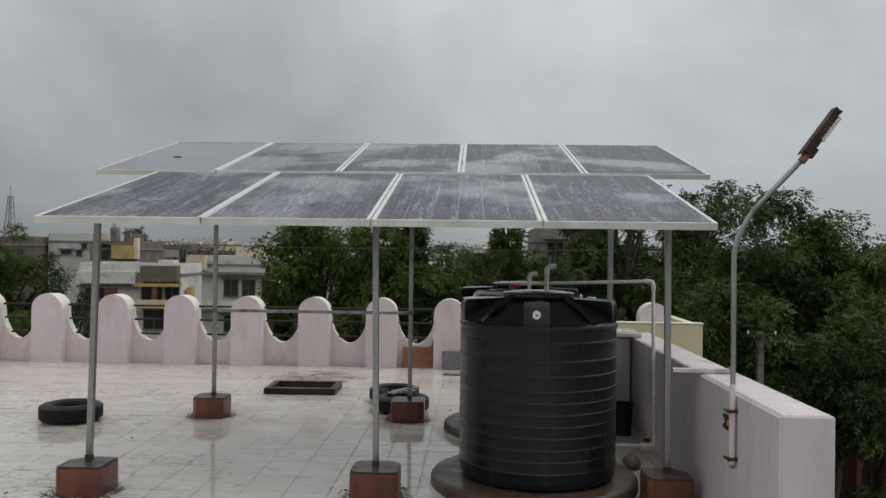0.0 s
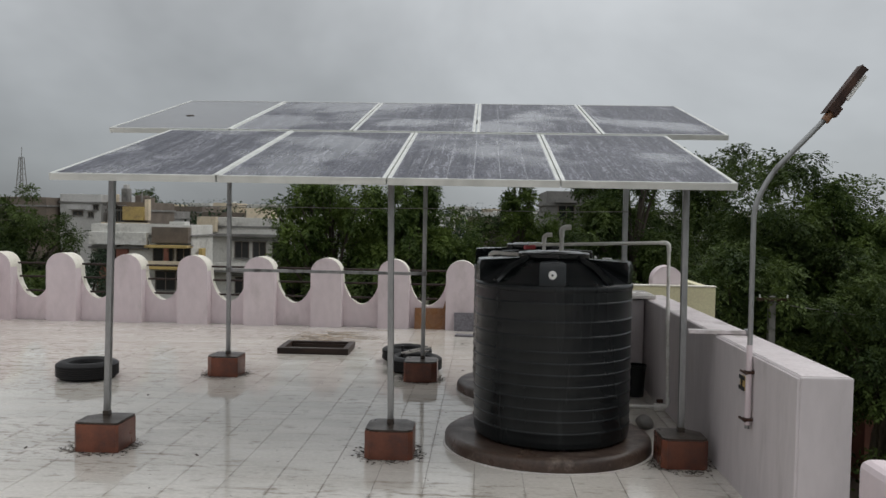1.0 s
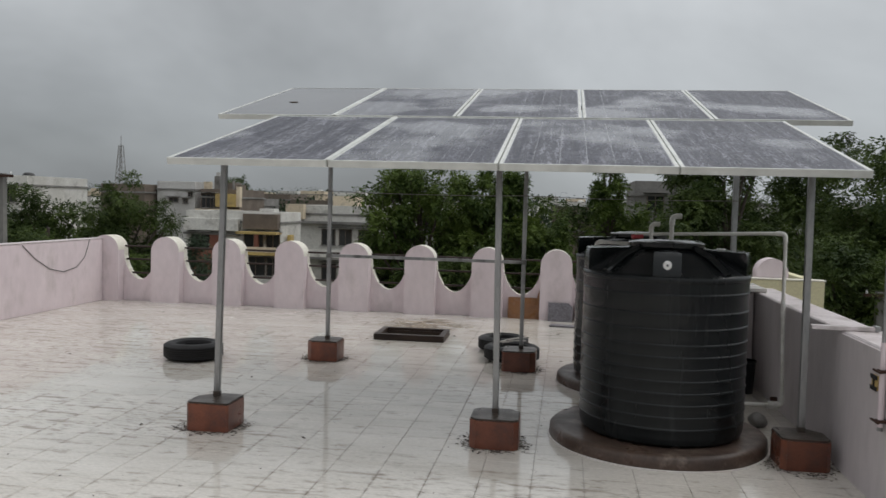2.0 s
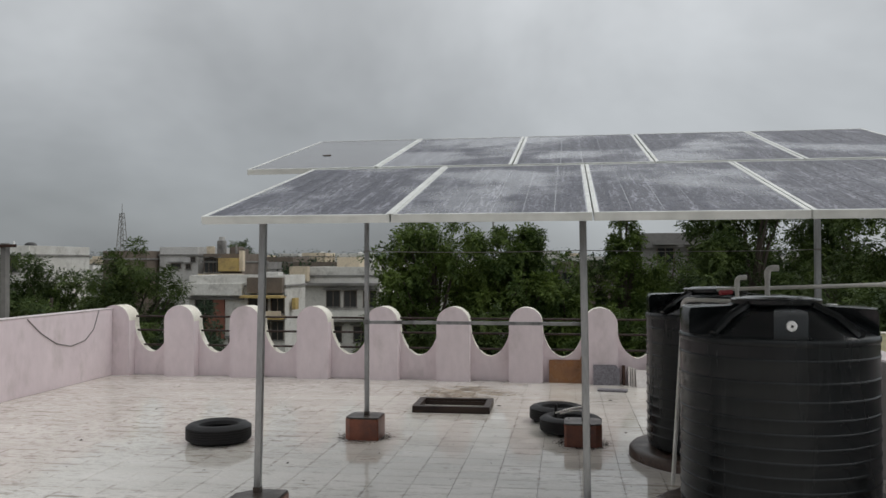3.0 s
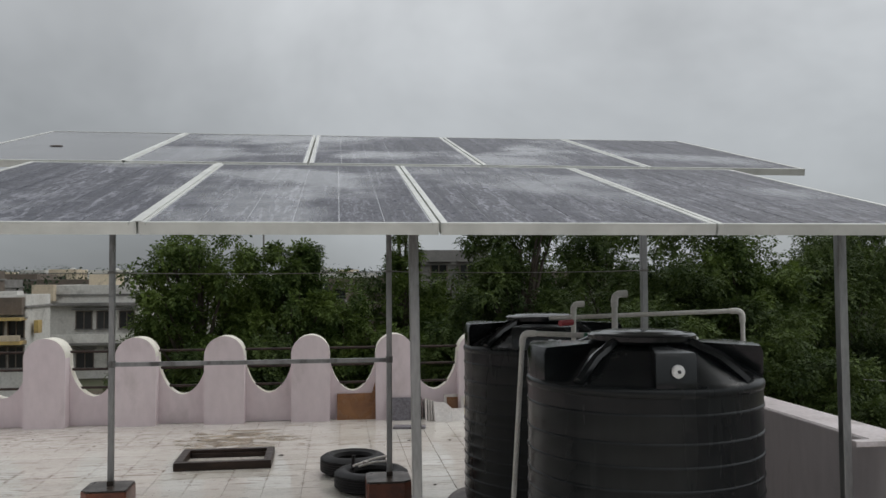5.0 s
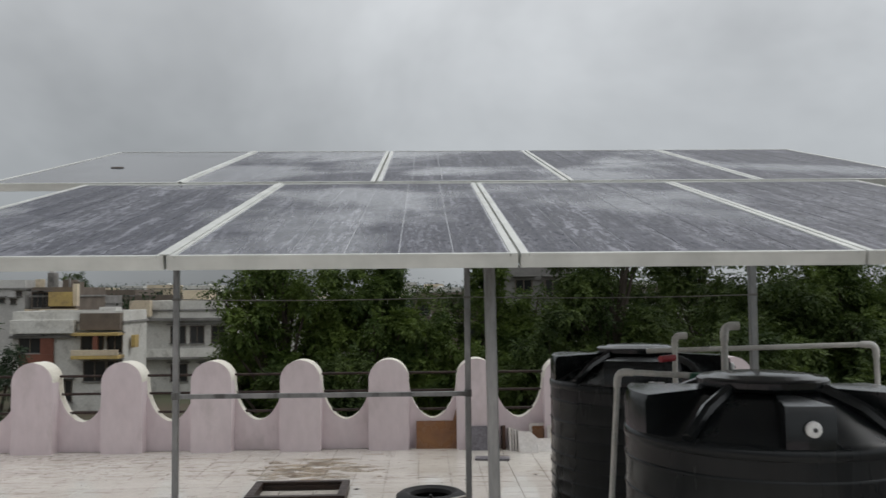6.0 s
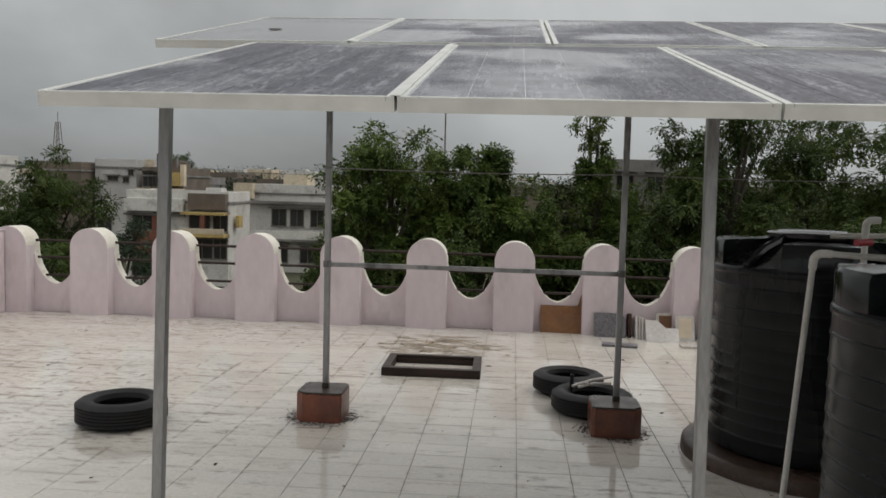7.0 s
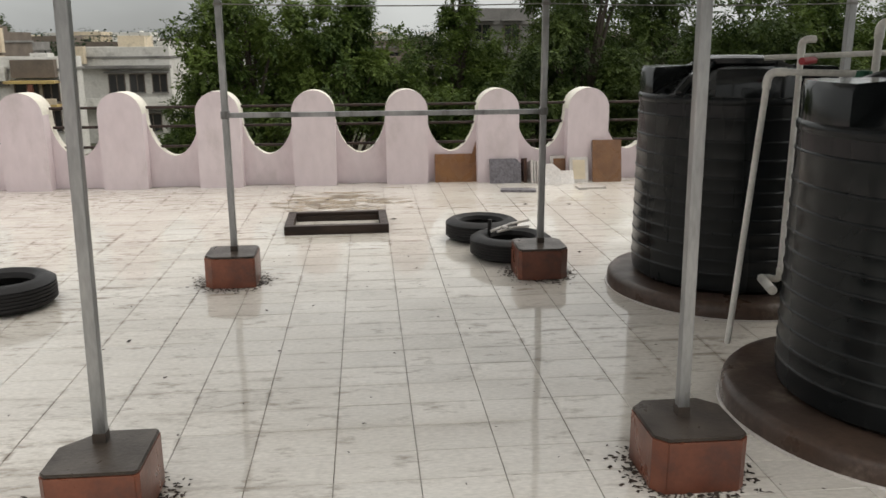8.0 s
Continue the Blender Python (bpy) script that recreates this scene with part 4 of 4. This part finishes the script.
# ---- terrace clutter ----
def tyre(at, r, h, rz, label, tilt=0.0):
    t = thing("tyre", at, label, "tyre", "old tyres", rz=rz)
    ri = r * 0.56
    prof = [(ri, h * 0.30), (ri + 0.012, h * 0.12), (ri + 0.04, h * 0.03), (r - 0.07, 0.0), (r - 0.03, h * 0.06), (r - 0.008, h * 0.17)]
    for k in range(5):
        z = h * (0.2 + 0.6 * k / 5)
        prof += [(r, z + 0.001), (r, z + h * 0.09), (r - 0.007, z + h * 0.095), (r - 0.007, z + h * 0.115)]
    prof += [(r, h * 0.81), (r - 0.008, h * 0.84), (r - 0.03, h * 0.94), (r - 0.07, h), (ri + 0.04, h * 0.97), (ri + 0.012, h * 0.88), (ri, h * 0.70),
             (ri + 0.03, h * 0.66), (r - 0.05, h * 0.6), (r - 0.05, h * 0.4), (ri + 0.03, h * 0.34), (ri, h * 0.30)]
    part("casing", lathe(prof, 56), "rubber", t, smooth=True)
    return t


tyre((-3.08, 2.70, 0.001), 0.275, 0.165, 0, "old black car tyre lying on the wet tiles")
tyre((-0.225, 4.02, 0.001), 0.265, 0.155, 40, "old black tyre lying behind another tyre")
tyre((-0.10, 3.48, 0.001), 0.275, 0.155, 70, "old black tyre lying against a red footing")
sticks = thing("scrap_sticks", (-0.065, 3.52, 0.158), "pale scrap sticks lying across an old tyre", "scrap")
for a, b in (((-0.17, -0.03, 0.012), (0.12, 0.13, 0.05)), ((-0.13, -0.05, 0.012), (0.1, 0.02, 0.03)), ((-0.11, 0.06, 0.01), (-0.06, -0.08, 0.045))):
    part("stick", tube([a, ((a[0] + b[0]) / 2, (a[1] + b[1]) / 2 + 0.01, (a[2] + b[2]) / 2 + 0.008), b], 0.009, 6), "white_slab", sticks)
part("stub", tube([(-0.17, 0.05, -0.1), (-0.165, 0.055, 0.075)], 0.014, 6), "rubber", sticks)

wf = thing("window_frame", (-1.30, 4.55, 0), "dark wet wooden window frame lying on the tiles", "window frame", rz=1.0)
for nm, a in (("bottom_rail", (-0.395, 0.395, -0.285, -0.225)), ("top_rail", (-0.395, 0.395, 0.225, 0.285)), ("side_rail", (-0.395, -0.33, -0.224, 0.224)), ("side_rail", (0.33, 0.395, -0.224, 0.224))):
    bm = box(a[0], a[1], a[2], a[3], 0.0, 0.068, 0.004)
    part(nm, bm, "wood", wf)
part("rebate", box(-0.329, 0.329, 0.205, 0.2235, 0.0, 0.04, 0.002), "wood", wf)
part("rebate", box(-0.329, 0.329, -0.2235, -0.205, 0.0, 0.04, 0.002), "wood", wf)


def leaning(name, x, width, height, y_foot, lean, material, label, category, thick=0.012, cut=0.0, z=0.0, turn=0.0, face=None):
    """A board or tile leaning back against the parapet."""
    t = thing(name, (x, y_foot, z), label, category, "offcuts along the parapet")
    w = width / 2
    ring = [(-w, 0), (w, 0), (w, height - cut), (w - cut, height), (-w, height)] if cut else [(-w, 0), (w, 0), (w, height), (-w, height)]
    bm = prism(ring, 0, thick)
    bmesh.ops.bevel(bm, geom=[ed for ed in bm.edges if len(ed.link_faces) == 2 and ed.calc_face_angle() > 1.0], offset=0.0015, segments=1, affect="EDGES")
    bm.transform(Matrix.Rotation(radians(turn), 4, "Z") @ Matrix.Rotation(-radians(lean), 4, "X"))
    part("board", bm, material, t)
    if face:
        bm = box(-w + 0.03, w - 0.03, -0.004, -0.0005, 0.03, height - 0.03)
        bm.transform(Matrix.Rotation(radians(turn), 4, "Z") @ Matrix.Rotation(-radians(lean), 4, "X"))
        part("face_panel", bm, face, t)
    return t


leaning("brown_tile", -0.10, 0.51, 0.29, 6.54, 14, "brown_tile", "glazed brown tile leaning on the parapet", "tile")
leaning("brown_plank", -0.035, 0.035, 0.50, 6.56, 6, "brown_tile", "narrow brown plank leaning sideways on a pillar", "plank", 0.05).rotation_euler.y = radians(17)
leaning("stone_offcut", 0.355, 0.32, 0.25, 6.40, 11, "grey_slab", "speckled grey stone offcut leaning on a pillar", "stone slab", 0.02, 0.05)
leaning("dark_tile", 0.565, 0.03, 0.25, 6.42, 10, "rust", "thin dark tile edge leaning by the pillar", "tile", 0.15)
for k in range(4):
    leaning("white_tile", 0.625 + 0.028 * k, 0.02, 0.245 - 0.008 * k, 6.35 - 0.01 * k, 16, "white_slab", "white ceramic tile standing on edge in a stack", "tile", 0.2)
leaning("white_tile", 0.80, 0.19, 0.235, 6.22, 30, "white_slab", "white ceramic tile with a broken corner", "tile", 0.01, 0.07)
leaning("tan_tile", 0.945, 0.20, 0.26, 6.50, 12, "white_slab", "tan patterned tile leaning at the back", "tile", 0.012, face="brown_tile")
leaning("white_tile", 0.955, 0.17, 0.15, 6.27, 32, "white_slab", "small white tile leaning on other tiles", "tile", 0.01)
leaning("tan_tile", 1.12, 0.19, 0.26, 6.38, 18, "white_slab", "pale tile with a tan centre leaning on tiles", "tile", 0.03, face="p_cream")
leaning("brown_board", 1.405, 0.30, 0.43, 6.36, 10, "brown_tile", "upright brown board leaning on a pillar", "board", 0.018)
for x, y, w, d, mt, rz, lb in ((0.40, 5.93, 0.34, 0.14, "grey_slab", -8, "flat grey stone offcut lying on the tiles"), (1.14, 6.02, 0.28, 0.13, "white_slab", 5, "white ceramic offcut lying on the tiles")):
    t = thing("floor_offcut", (x, y, 0.0), lb, "tile", "offcuts along the parapet", rz=rz)
    part("slab", box(-w / 2, w / 2, -d / 2, d / 2, 0.001, 0.022, 0.003), mt, t)


def pipe_run(name, points, r, label, radius=0.05, elbows=True, material="pvc"):
    t = thing(name, points[0], label, "pipe", "plumbing")
    o = Vector(points[0])
    pts = [Vector(p) - o for p in points]
    part("pipe", tube(bend(pts, 6, radius) if len(pts) > 2 else pts, r, 12), material, t, smooth=True)
    if elbows:
        for a, b, c in zip(pts, pts[1:], pts[2:]):
            p, q = b + (a - b).normalized() * (radius + 0.03), b + (c - b).normalized() * (radius + 0.03)
            part("elbow", tube([p] + bend([p, b, q], 6, radius)[1:-1] + [q], r + 0.004, 12), material, t, smooth=True)
    return t


pipe_run("downpipe", [(0.545, 1.49, 0.085), (0.62, 1.475, 1.285), (0.93, 1.30, 1.28)], 0.0135, "white plastic pipe slanting down beside the tanks", 0.04)
pipe_run("riser_pipe", [(1.02, 2.125, 0.20), (1.065, 2.06, 0.20), (1.065, 2.06, 1.415), (1.13, 2.06, 1.415)], 0.0145, "white plastic riser with a bent top", 0.035)
pipe_run("vent_pipe", [(1.165, 1.6, 1.19), (1.165, 1.6, 1.485), (1.235, 1.6, 1.485)], 0.0165, "white plastic vent with a hooked top", 0.04)
tj = thing("pipe_support", (1.165, 1.6, 0.0), "thin grey stand under the vent pipe", "pipe stand")
part("stem", tube([(0, 0, 0.0), (0, 0, 1.19)], 0.014, 8), "zinc", tj)
pipe_run("overflow_pipe", [(0.95, 2.2, 1.325), (2.03, 1.84, 1.375), (2.035, 1.835, 0.8), (2.0, 1.60, 0.12), (1.70, 1.60, 0.12)], 0.0135, "white plastic pipe dropping along the east wall", 0.04)
v = thing("valve", (2.0, 1.6, 0.12), "small brown stained pipe valve near the wall", "valve", "plumbing")
part("valve_body", tube([(-0.10, 0, 0), (-0.02, 0, 0)], 0.03, 10), "pvc", v)
part("valve_handle", box(-0.085, -0.035, -0.012, 0.012, 0.031, 0.06, 0.004), "rust", v)
pipe_run("tank_outlet", [(0.95, 1.9, 0.195), (1.0, 2.12, 0.195)], 0.024, "short white outlet stub of the rear tank")
rf = thing("pipe_fitting", (0.94, 1.72, 1.29), "red plastic fitting on a tank pipe", "pipe fitting", "plumbing")
part("fitting", tube([(-0.05, 0.0, 0.03), (0.03, 0.04, 0.033)], 0.017, 10), "red_plastic", rf, smooth=True)
gt = thing("green_tape", (0.93, 1.30, 1.262), "green tape wrapped round a pipe end", "tape")
part("wrap", lathe([(0.0, -0.02), (0.03, -0.022), (0.036, 0.0), (0.03, 0.03), (0.0, 0.034)], 12), "green_rag", gt)
wfit = thing("pipe_fitting", (0.66, 1.15, 1.225), "white plastic inlet fitting on the tank top", "pipe fitting", "plumbing")
part("fitting", tube([(0, 0, 0.02), (0.08, 0.01, 0.025)], 0.022, 10), "white_plastic", wfit, smooth=True)
part("nut", tube([(0.02, 0.0, 0.021), (0.04, 0.0, 0.022)], 0.03, 6), "white_plastic", wfit)
wfit2 = copy_thing(wfit, pose(1.42, 1.25, 1.225, 0, 0, 20))

bucket = thing("bucket", (1.93, 2.55, 0.0), "black plastic bucket standing behind the tanks", "bucket")
part("shell", lathe([(0, 0.0), (0.07, 0.0), (0.085, 0.26), (0.092, 0.265), (0.092, 0.28), (0.08, 0.28), (0.065, 0.02), (0, 0.02)], 24), "tank", bucket, smooth=True)
rock = thing("stone", (1.79, 1.40, 0.0), "rounded grey stone lying beside the plinth", "stone")
bm = bmesh.new()
bmesh.ops.create_icosphere(bm, subdivisions=3, radius=0.065)
for vv in bm.verts:
    vv.co *= 1 + 0.25 * noise.noise(vv.co * 16)
    vv.co.z = max(vv.co.z * 0.85 + 0.05, 0.0)
part("rock", bm, "stone", rock, smooth=True)

tie = thing("tie_bar", (1.885, 0.575, 0.846), "pale bar tying the post to the east wall", "bar")
part("bar", box(0, 0.36, -0.025, 0.025, -0.013, 0.012, 0.003), "wall_top", tie)
part("end_cap", box(0.361, 0.39, -0.03, 0.03, -0.013, 0.018, 0.003), "zinc", tie)

# lamp on the east wall
lamp = thing("street_lamp", (2.028, -0.2, 0.42), "bent grey lamp pole with a rusted lamp tray", "lamp")
line = [(0, 0, 0.0), (0.002, 0, 0.6), (0.0, 0, 1.16)] + [(0.115 * (t ** 1.7) * 1.02, 0, 1.16 + 0.27 * t) for t in (0.2, 0.4, 0.6, 0.8, 1.0)] + [(0.25, 0, 1.57), (0.376, 0, 1.705)]
part("pole", tube(line, 0.0145, 12), "zinc", lamp, smooth=True)
part("pole_foot", tube([(0, 0, 0.02), (0.0, 0, 0.46)], 0.0158, 12), "pink", lamp, "pole foot painted pink")
for z in (0.05, 0.31):
    cl = part("clamp", box(-0.022, 0.03, -0.02, 0.02, z - 0.009, z + 0.009, 0.003), "rust", lamp)
    part("bolt", tube([(-0.028, -0.05, z), (-0.028, 0.05, z)], 0.007, 8), "rust", cl)
ax = Matrix.Translation((0.376, 0, 1.705)) @ Matrix.Rotation(math.atan2(0.182, 0.25), 4, "Y")
bm = bmesh.new()
for a in ((-0.036, -0.03, 0.0, 0.31), (0.03, 0.036, 0.0, 0.31)):
    box(-0.03, 0.005, a[0], a[1], a[2] + 0.02, a[3], 0.002, bm)
box(-0.034, -0.028, -0.0365, 0.0365, 0.0, 0.315, 0.002, bm)
box(-0.028, 0.01, -0.03, 0.03, 0.30, 0.314, 0.002, bm)
bm.transform(ax)
tray = part("tray", bm, "rust", lamp, "rusted sheet metal tray")
bm = tube([(0.018, 0, 0.13), (0.018, 0, 0.285)], 0.017, 12)
bm.transform(ax)
part("lamp_tube", bm, "white_plastic", tray, "white lamp tube", smooth=True)
bm = box(-0.01, 0.035, -0.022, 0.022, 0.015, 0.075, 0.006)
box(-0.01, 0.02, -0.018, 0.018, 0.076, 0.125, 0.004, bm)
bm.transform(ax)
part("holder", bm, "rust", tray)
bm = tube([(0, 0, -0.03), (0, 0, 0.03)], 0.023, 12)
bm.transform(ax)
part("socket", bm, "brown_tile", tray, "corroded socket", smooth=True)
plate = thing("wall_plate", (2.05, -0.06, 0.645), "small yellow and black plate on the wall", "plate")
part("plate", box(-0.012, 0.002, -0.04, 0.04, -0.038, 0.038, 0.002), "p_yellow", plate)
for z in (-0.03, 0.03):
    part("stripe", box(-0.018, -0.0125, -0.045, 0.045, z - 0.011, z + 0.011), "cable", plate)
part("stripe", box(-0.018, -0.0125, -0.008, 0.008, -0.018, 0.018), "cable", plate)

wire = thing("wall_cable", (-6.243, 5.4, 0.5), "thin grey cable sagging on the pink wall", "cable")
part("strand", tube([(0, -0.75, 0.38), (0, -0.5, 0.2), (0, -0.2, 0.05), (0, 0.1, -0.01), (0, 0.4, 0.03), (0, 0.6, 0.16), (0, 0.72, 0.40)], 0.006, 6), "stone", wire)


line = thing("wash_line", (0, 3.035, 1.625), "thin pale line tied between the rear array posts", "line")
for x0, x1 in ((-1.868, 0.012), (0.012, 1.89)):
    part("strand", tube([(x0 + (x1 - x0) * k / 12, 0, -0.05 * (k / 12) * (1 - k / 12)) for k in range(13)], 0.0035, 5), "concrete", line)
for x in (-1.868, 0.012, 1.89):
    part("knot", box(x - 0.024, x + 0.024, -0.004, 0.047, -0.008, 0.008, 0.003), "concrete", line)


# ---- beyond the terrace ----
def sagging_wire(a, b, sag, r=0.012):
    t = thing("overhead_wire", a, "thin overhead wire strung between poles", "wire", "overhead wires")
    o, d = Vector(a), Vector(b) - Vector(a)
    part("strand", tube([d * (k / 16) + Vector((0, 0, -sag * 4 * (k / 16) * (1 - k / 16))) for k in range(17)], r, 5), "concrete", t)


sagging_wire((7.03, 13.9, -0.25), (26.0, 16.0, -0.9), 0.5, 0.012)


def utility_pole(at, top, label):
    t = thing("utility_pole", at, label, "utility pole", "utility poles")
    h = top - at[2]
    part("pole", box(-0.07, 0.07, -0.08, 0.08, 0, h, 0.01), "concrete", t)
    part("cross_arm", box(-0.36, 0.36, -0.12, -0.081, h - 0.1, h - 0.03, 0.004), "rust", t)
    for x in (-0.3, 0.3):
        part("insulator", lathe([(0, 0), (0.022, 0.0), (0.014, 0.03), (0.024, 0.04), (0.012, 0.07), (0, 0.075)], 12), "white_plastic", t).location = (x, -0.1, h - 0.03)
    return t


utility_pole((7.03, 14.0, G), -0.1, "weathered concrete utility pole among the trees")
utility_pole((26.0, 16.1, G), -0.8, "short concrete utility pole on open ground")
utility_pole((-13.4, 14.0, G), 2.0, "dark utility pole with a cross arm")

tower = thing("lattice_tower", (-230, 400, G), "tall steel lattice mast on the skyline", "tower")
H2 = 34.0
for sx, sy in ((-1, -1), (1, -1), (1, 1), (-1, 1)):
    part("leg", tube([(sx * 3.0, sy * 3.0, 0), (sx * 0.8, sy * 0.8, H2)], 0.2, 5), "concrete", tower)
for k in range(12):
    z0, z1 = H2 * k / 12, H2 * (k + 1) / 12
    w0, w1 = 3 - 2.2 * k / 12, 3 - 2.2 * (k + 1) / 12
    part("brace", tube([(-w0, -w0, z0), (w1, -w1, z1)], 0.14, 4), "concrete", tower)
    part("brace", tube([(w0, -w0, z0), (-w1, -w1, z1)], 0.14, 4), "concrete", tower)
    part("brace", tube([(-w1, w1, z1), (w1, w1, z1)], 0.12, 4), "concrete", tower)
part("antenna", tube([(0, 0, H2), (0, 0, H2 + 5)], 0.15, 5), "concrete", tower)
mast = thing("thin_mast", (-11.0, 120, G), "slender radio mast behind the trees", "mast")
part("pole", tube([(0, 0, 0), (0, 0, 20.0)], 0.2, 6, r_end=0.10), "concrete", mast)


def shed(x0, x1, y0, y1, z, label):
    s = thing("shed", ((x0 + x1) / 2, (y0 + y1) / 2, G), label, "shed", "sheds")
    w, d, h = (x1 - x0) / 2, (y1 - y0) / 2, z - G
    part("wall", box(-w, w, -d, d, 0, h - 0.3, 0.02), "p_brick", s)
    bm = bmesh.new()
    nn = 40
    rows = []
    for k in range(nn + 1):
        x = -w - 0.3 + (2 * w + 0.6) * k / nn
        zz = h + 0.04 * (k % 2)
        rows.append([bm.verts.new((x, -d - 0.3, zz - 0.3)), bm.verts.new((x, d + 0.3, zz + 0.35)), bm.verts.new((x, d + 0.3, zz + 0.33)), bm.verts.new((x, -d - 0.3, zz - 0.32))])
    for a, b in zip(rows, rows[1:]):
        for i in range(4):
            bm.faces.new((a[i], b[i], b[(i + 1) % 4], a[(i + 1) % 4]))
    part("roof", bm, "tin", s)
    return s


shed(12.6, 18.5, 21.5, 26.0, -3.6, "low shed with a rusty corrugated roof")
shed(15.0, 21.0, 29.0, 33.0, -2.6, "low shed with a pale tin roof")
shed(8.5, 12.0, 24.0, 28.0, -4.0, "dark shed under the trees")

# loose litter on the tiles
lr = np.random.default_rng(11)
verts, faces = [], []


def bit(x, y, s):
    a, b = lr.uniform(0, 6.28), lr.uniform(0.25, 0.8)
    ca, sa, k = math.cos(a) * s, math.sin(a) * s, len(verts)
    for u, w, z in ((-1, -b, 0.002), (1, -b * 0.6, 0.003), (1.1, b, 0.002), (-0.8, b * 0.7, 0.003), (0, 0, 0.002 + s * 0.35)):
        verts.append((x + u * ca - w * sa, y + u * sa + w * ca, z))
    faces.extend([(k, k + 1, k + 4), (k + 1, k + 2, k + 4), (k + 2, k + 3, k + 4), (k + 3, k, k + 4)])


for fx, fy in ((-1.908, 0.51), (-0.015, 0.555), (1.848, 0.535), (-1.88, 3.045), (0.0, 3.03)):
    for _ in range(420):
        a, r = lr.uniform(0, 6.28), 0.16 + abs(lr.normal()) * 0.05
        bit(fx + math.cos(a) * r, fy + math.sin(a) * r, lr.uniform(0.003, 0.012))
for _ in range(420):
    bit(lr.uniform(-6, 2.0), lr.uniform(-1.5, 6.4), lr.uniform(0.003, 0.011))
for _ in range(26):
    bit(lr.uniform(-5.5, 1.0), lr.uniform(-0.5, 6.0), lr.uniform(0.012, 0.024))
me = bpy.data.meshes.new("litter")
me.from_pydata(verts, [], faces)
me.materials.append(M["debris"])
tagged(new("litter", me), "dark crumbs and leaf bits on the wet tiles", "litter", kind="stuff")


# dried mud washed across the tiles near the window frame
verts, faces = [], []
for _ in range(150):
    x, y = lr.normal() * 0.30 - 1.38, 5.55 + lr.normal() * 0.28
    w, d, k = lr.uniform(0.02, 0.16), lr.uniform(0.006, 0.03), len(verts)
    for q in range(14):
        a = 2 * math.pi * q / 14
        s = lr.uniform(0.7, 1.2)
        verts.append((x + math.cos(a) * w * s, y + math.sin(a) * d * s, 0.0012))
    verts.append((x, y, 0.002))
    faces += [(k + q, k + (q + 1) % 14, k + 14) for q in range(14)]
me = bpy.data.meshes.new("dried_mud")
me.from_pydata(verts, [], faces)
me.materials.append(M["mud"])
tagged(new("dried_mud", me), "thin brown mud streaks on the white tiles", "mud", kind="stuff")


# ---- floor tiles ----
def tile_mesh(w, d):
    me = bpy.data.meshes.new("tile")
    e, b = 0.0013, 0.0015
    x, y = w / 2 - e, d / 2 - e
    v = [(sx * (x - k), sy * (y - k), z) for k, z in ((0, -0.006), (0, -0.0015), (b, 0.0)) for sx, sy in ((-1, -1), (1, -1), (1, 1), (-1, 1))]
    f = [(8, 9, 10, 11)]
    for base in (0, 4):
        f += [(base + i, base + (i + 1) % 4, base + 4 + (i + 1) % 4, base + 4 + i) for i in range(4)]
    me.from_pydata(v, [], f)
    me.materials.append(M["tile"])
    return me, v, f


tmesh, tv, tf = tile_mesh(TILE_X, TILE_Y)
tr = random.Random(21)
verts, faces = [], []
for i in range(-18, 12):
    for j in range(-36, 31):
        cx, cy = TX0 + (i + 0.5) * TILE_X, TY0 + (j + 0.5) * TILE_Y
        if not (LEFT < cx < RIGHT - 0.02 + 0.1 and NEAR < cy < FAR + 0.05):
            continue
        tx, ty, dz = tr.gauss(0, 0.0022), tr.gauss(0, 0.0022), -abs(tr.gauss(0, 0.0004))
        if -6 <= i <= 8 and -1 <= j <= 18:
            ob = new("tile", tmesh)
            ob.parent = slab
            ob.matrix_basis = Matrix.Translation((cx, cy, dz)) @ Euler((tx, ty, 0)).to_matrix().to_4x4()
        else:
            k = len(verts)
            verts += [(cx + x, cy + y, z + dz - ty * x + tx * y) for x, y, z in tv]
            faces += [tuple(q + k for q in face) for face in tf]
me = bpy.data.meshes.new("tile_field")
me.from_pydata(verts, [], faces)
me.materials.append(M["tile"])
rest = new("tile_field", me)
rest.parent = slab
tagged(rest, "white wet tiles over the rest of the roof", kind="stuff")
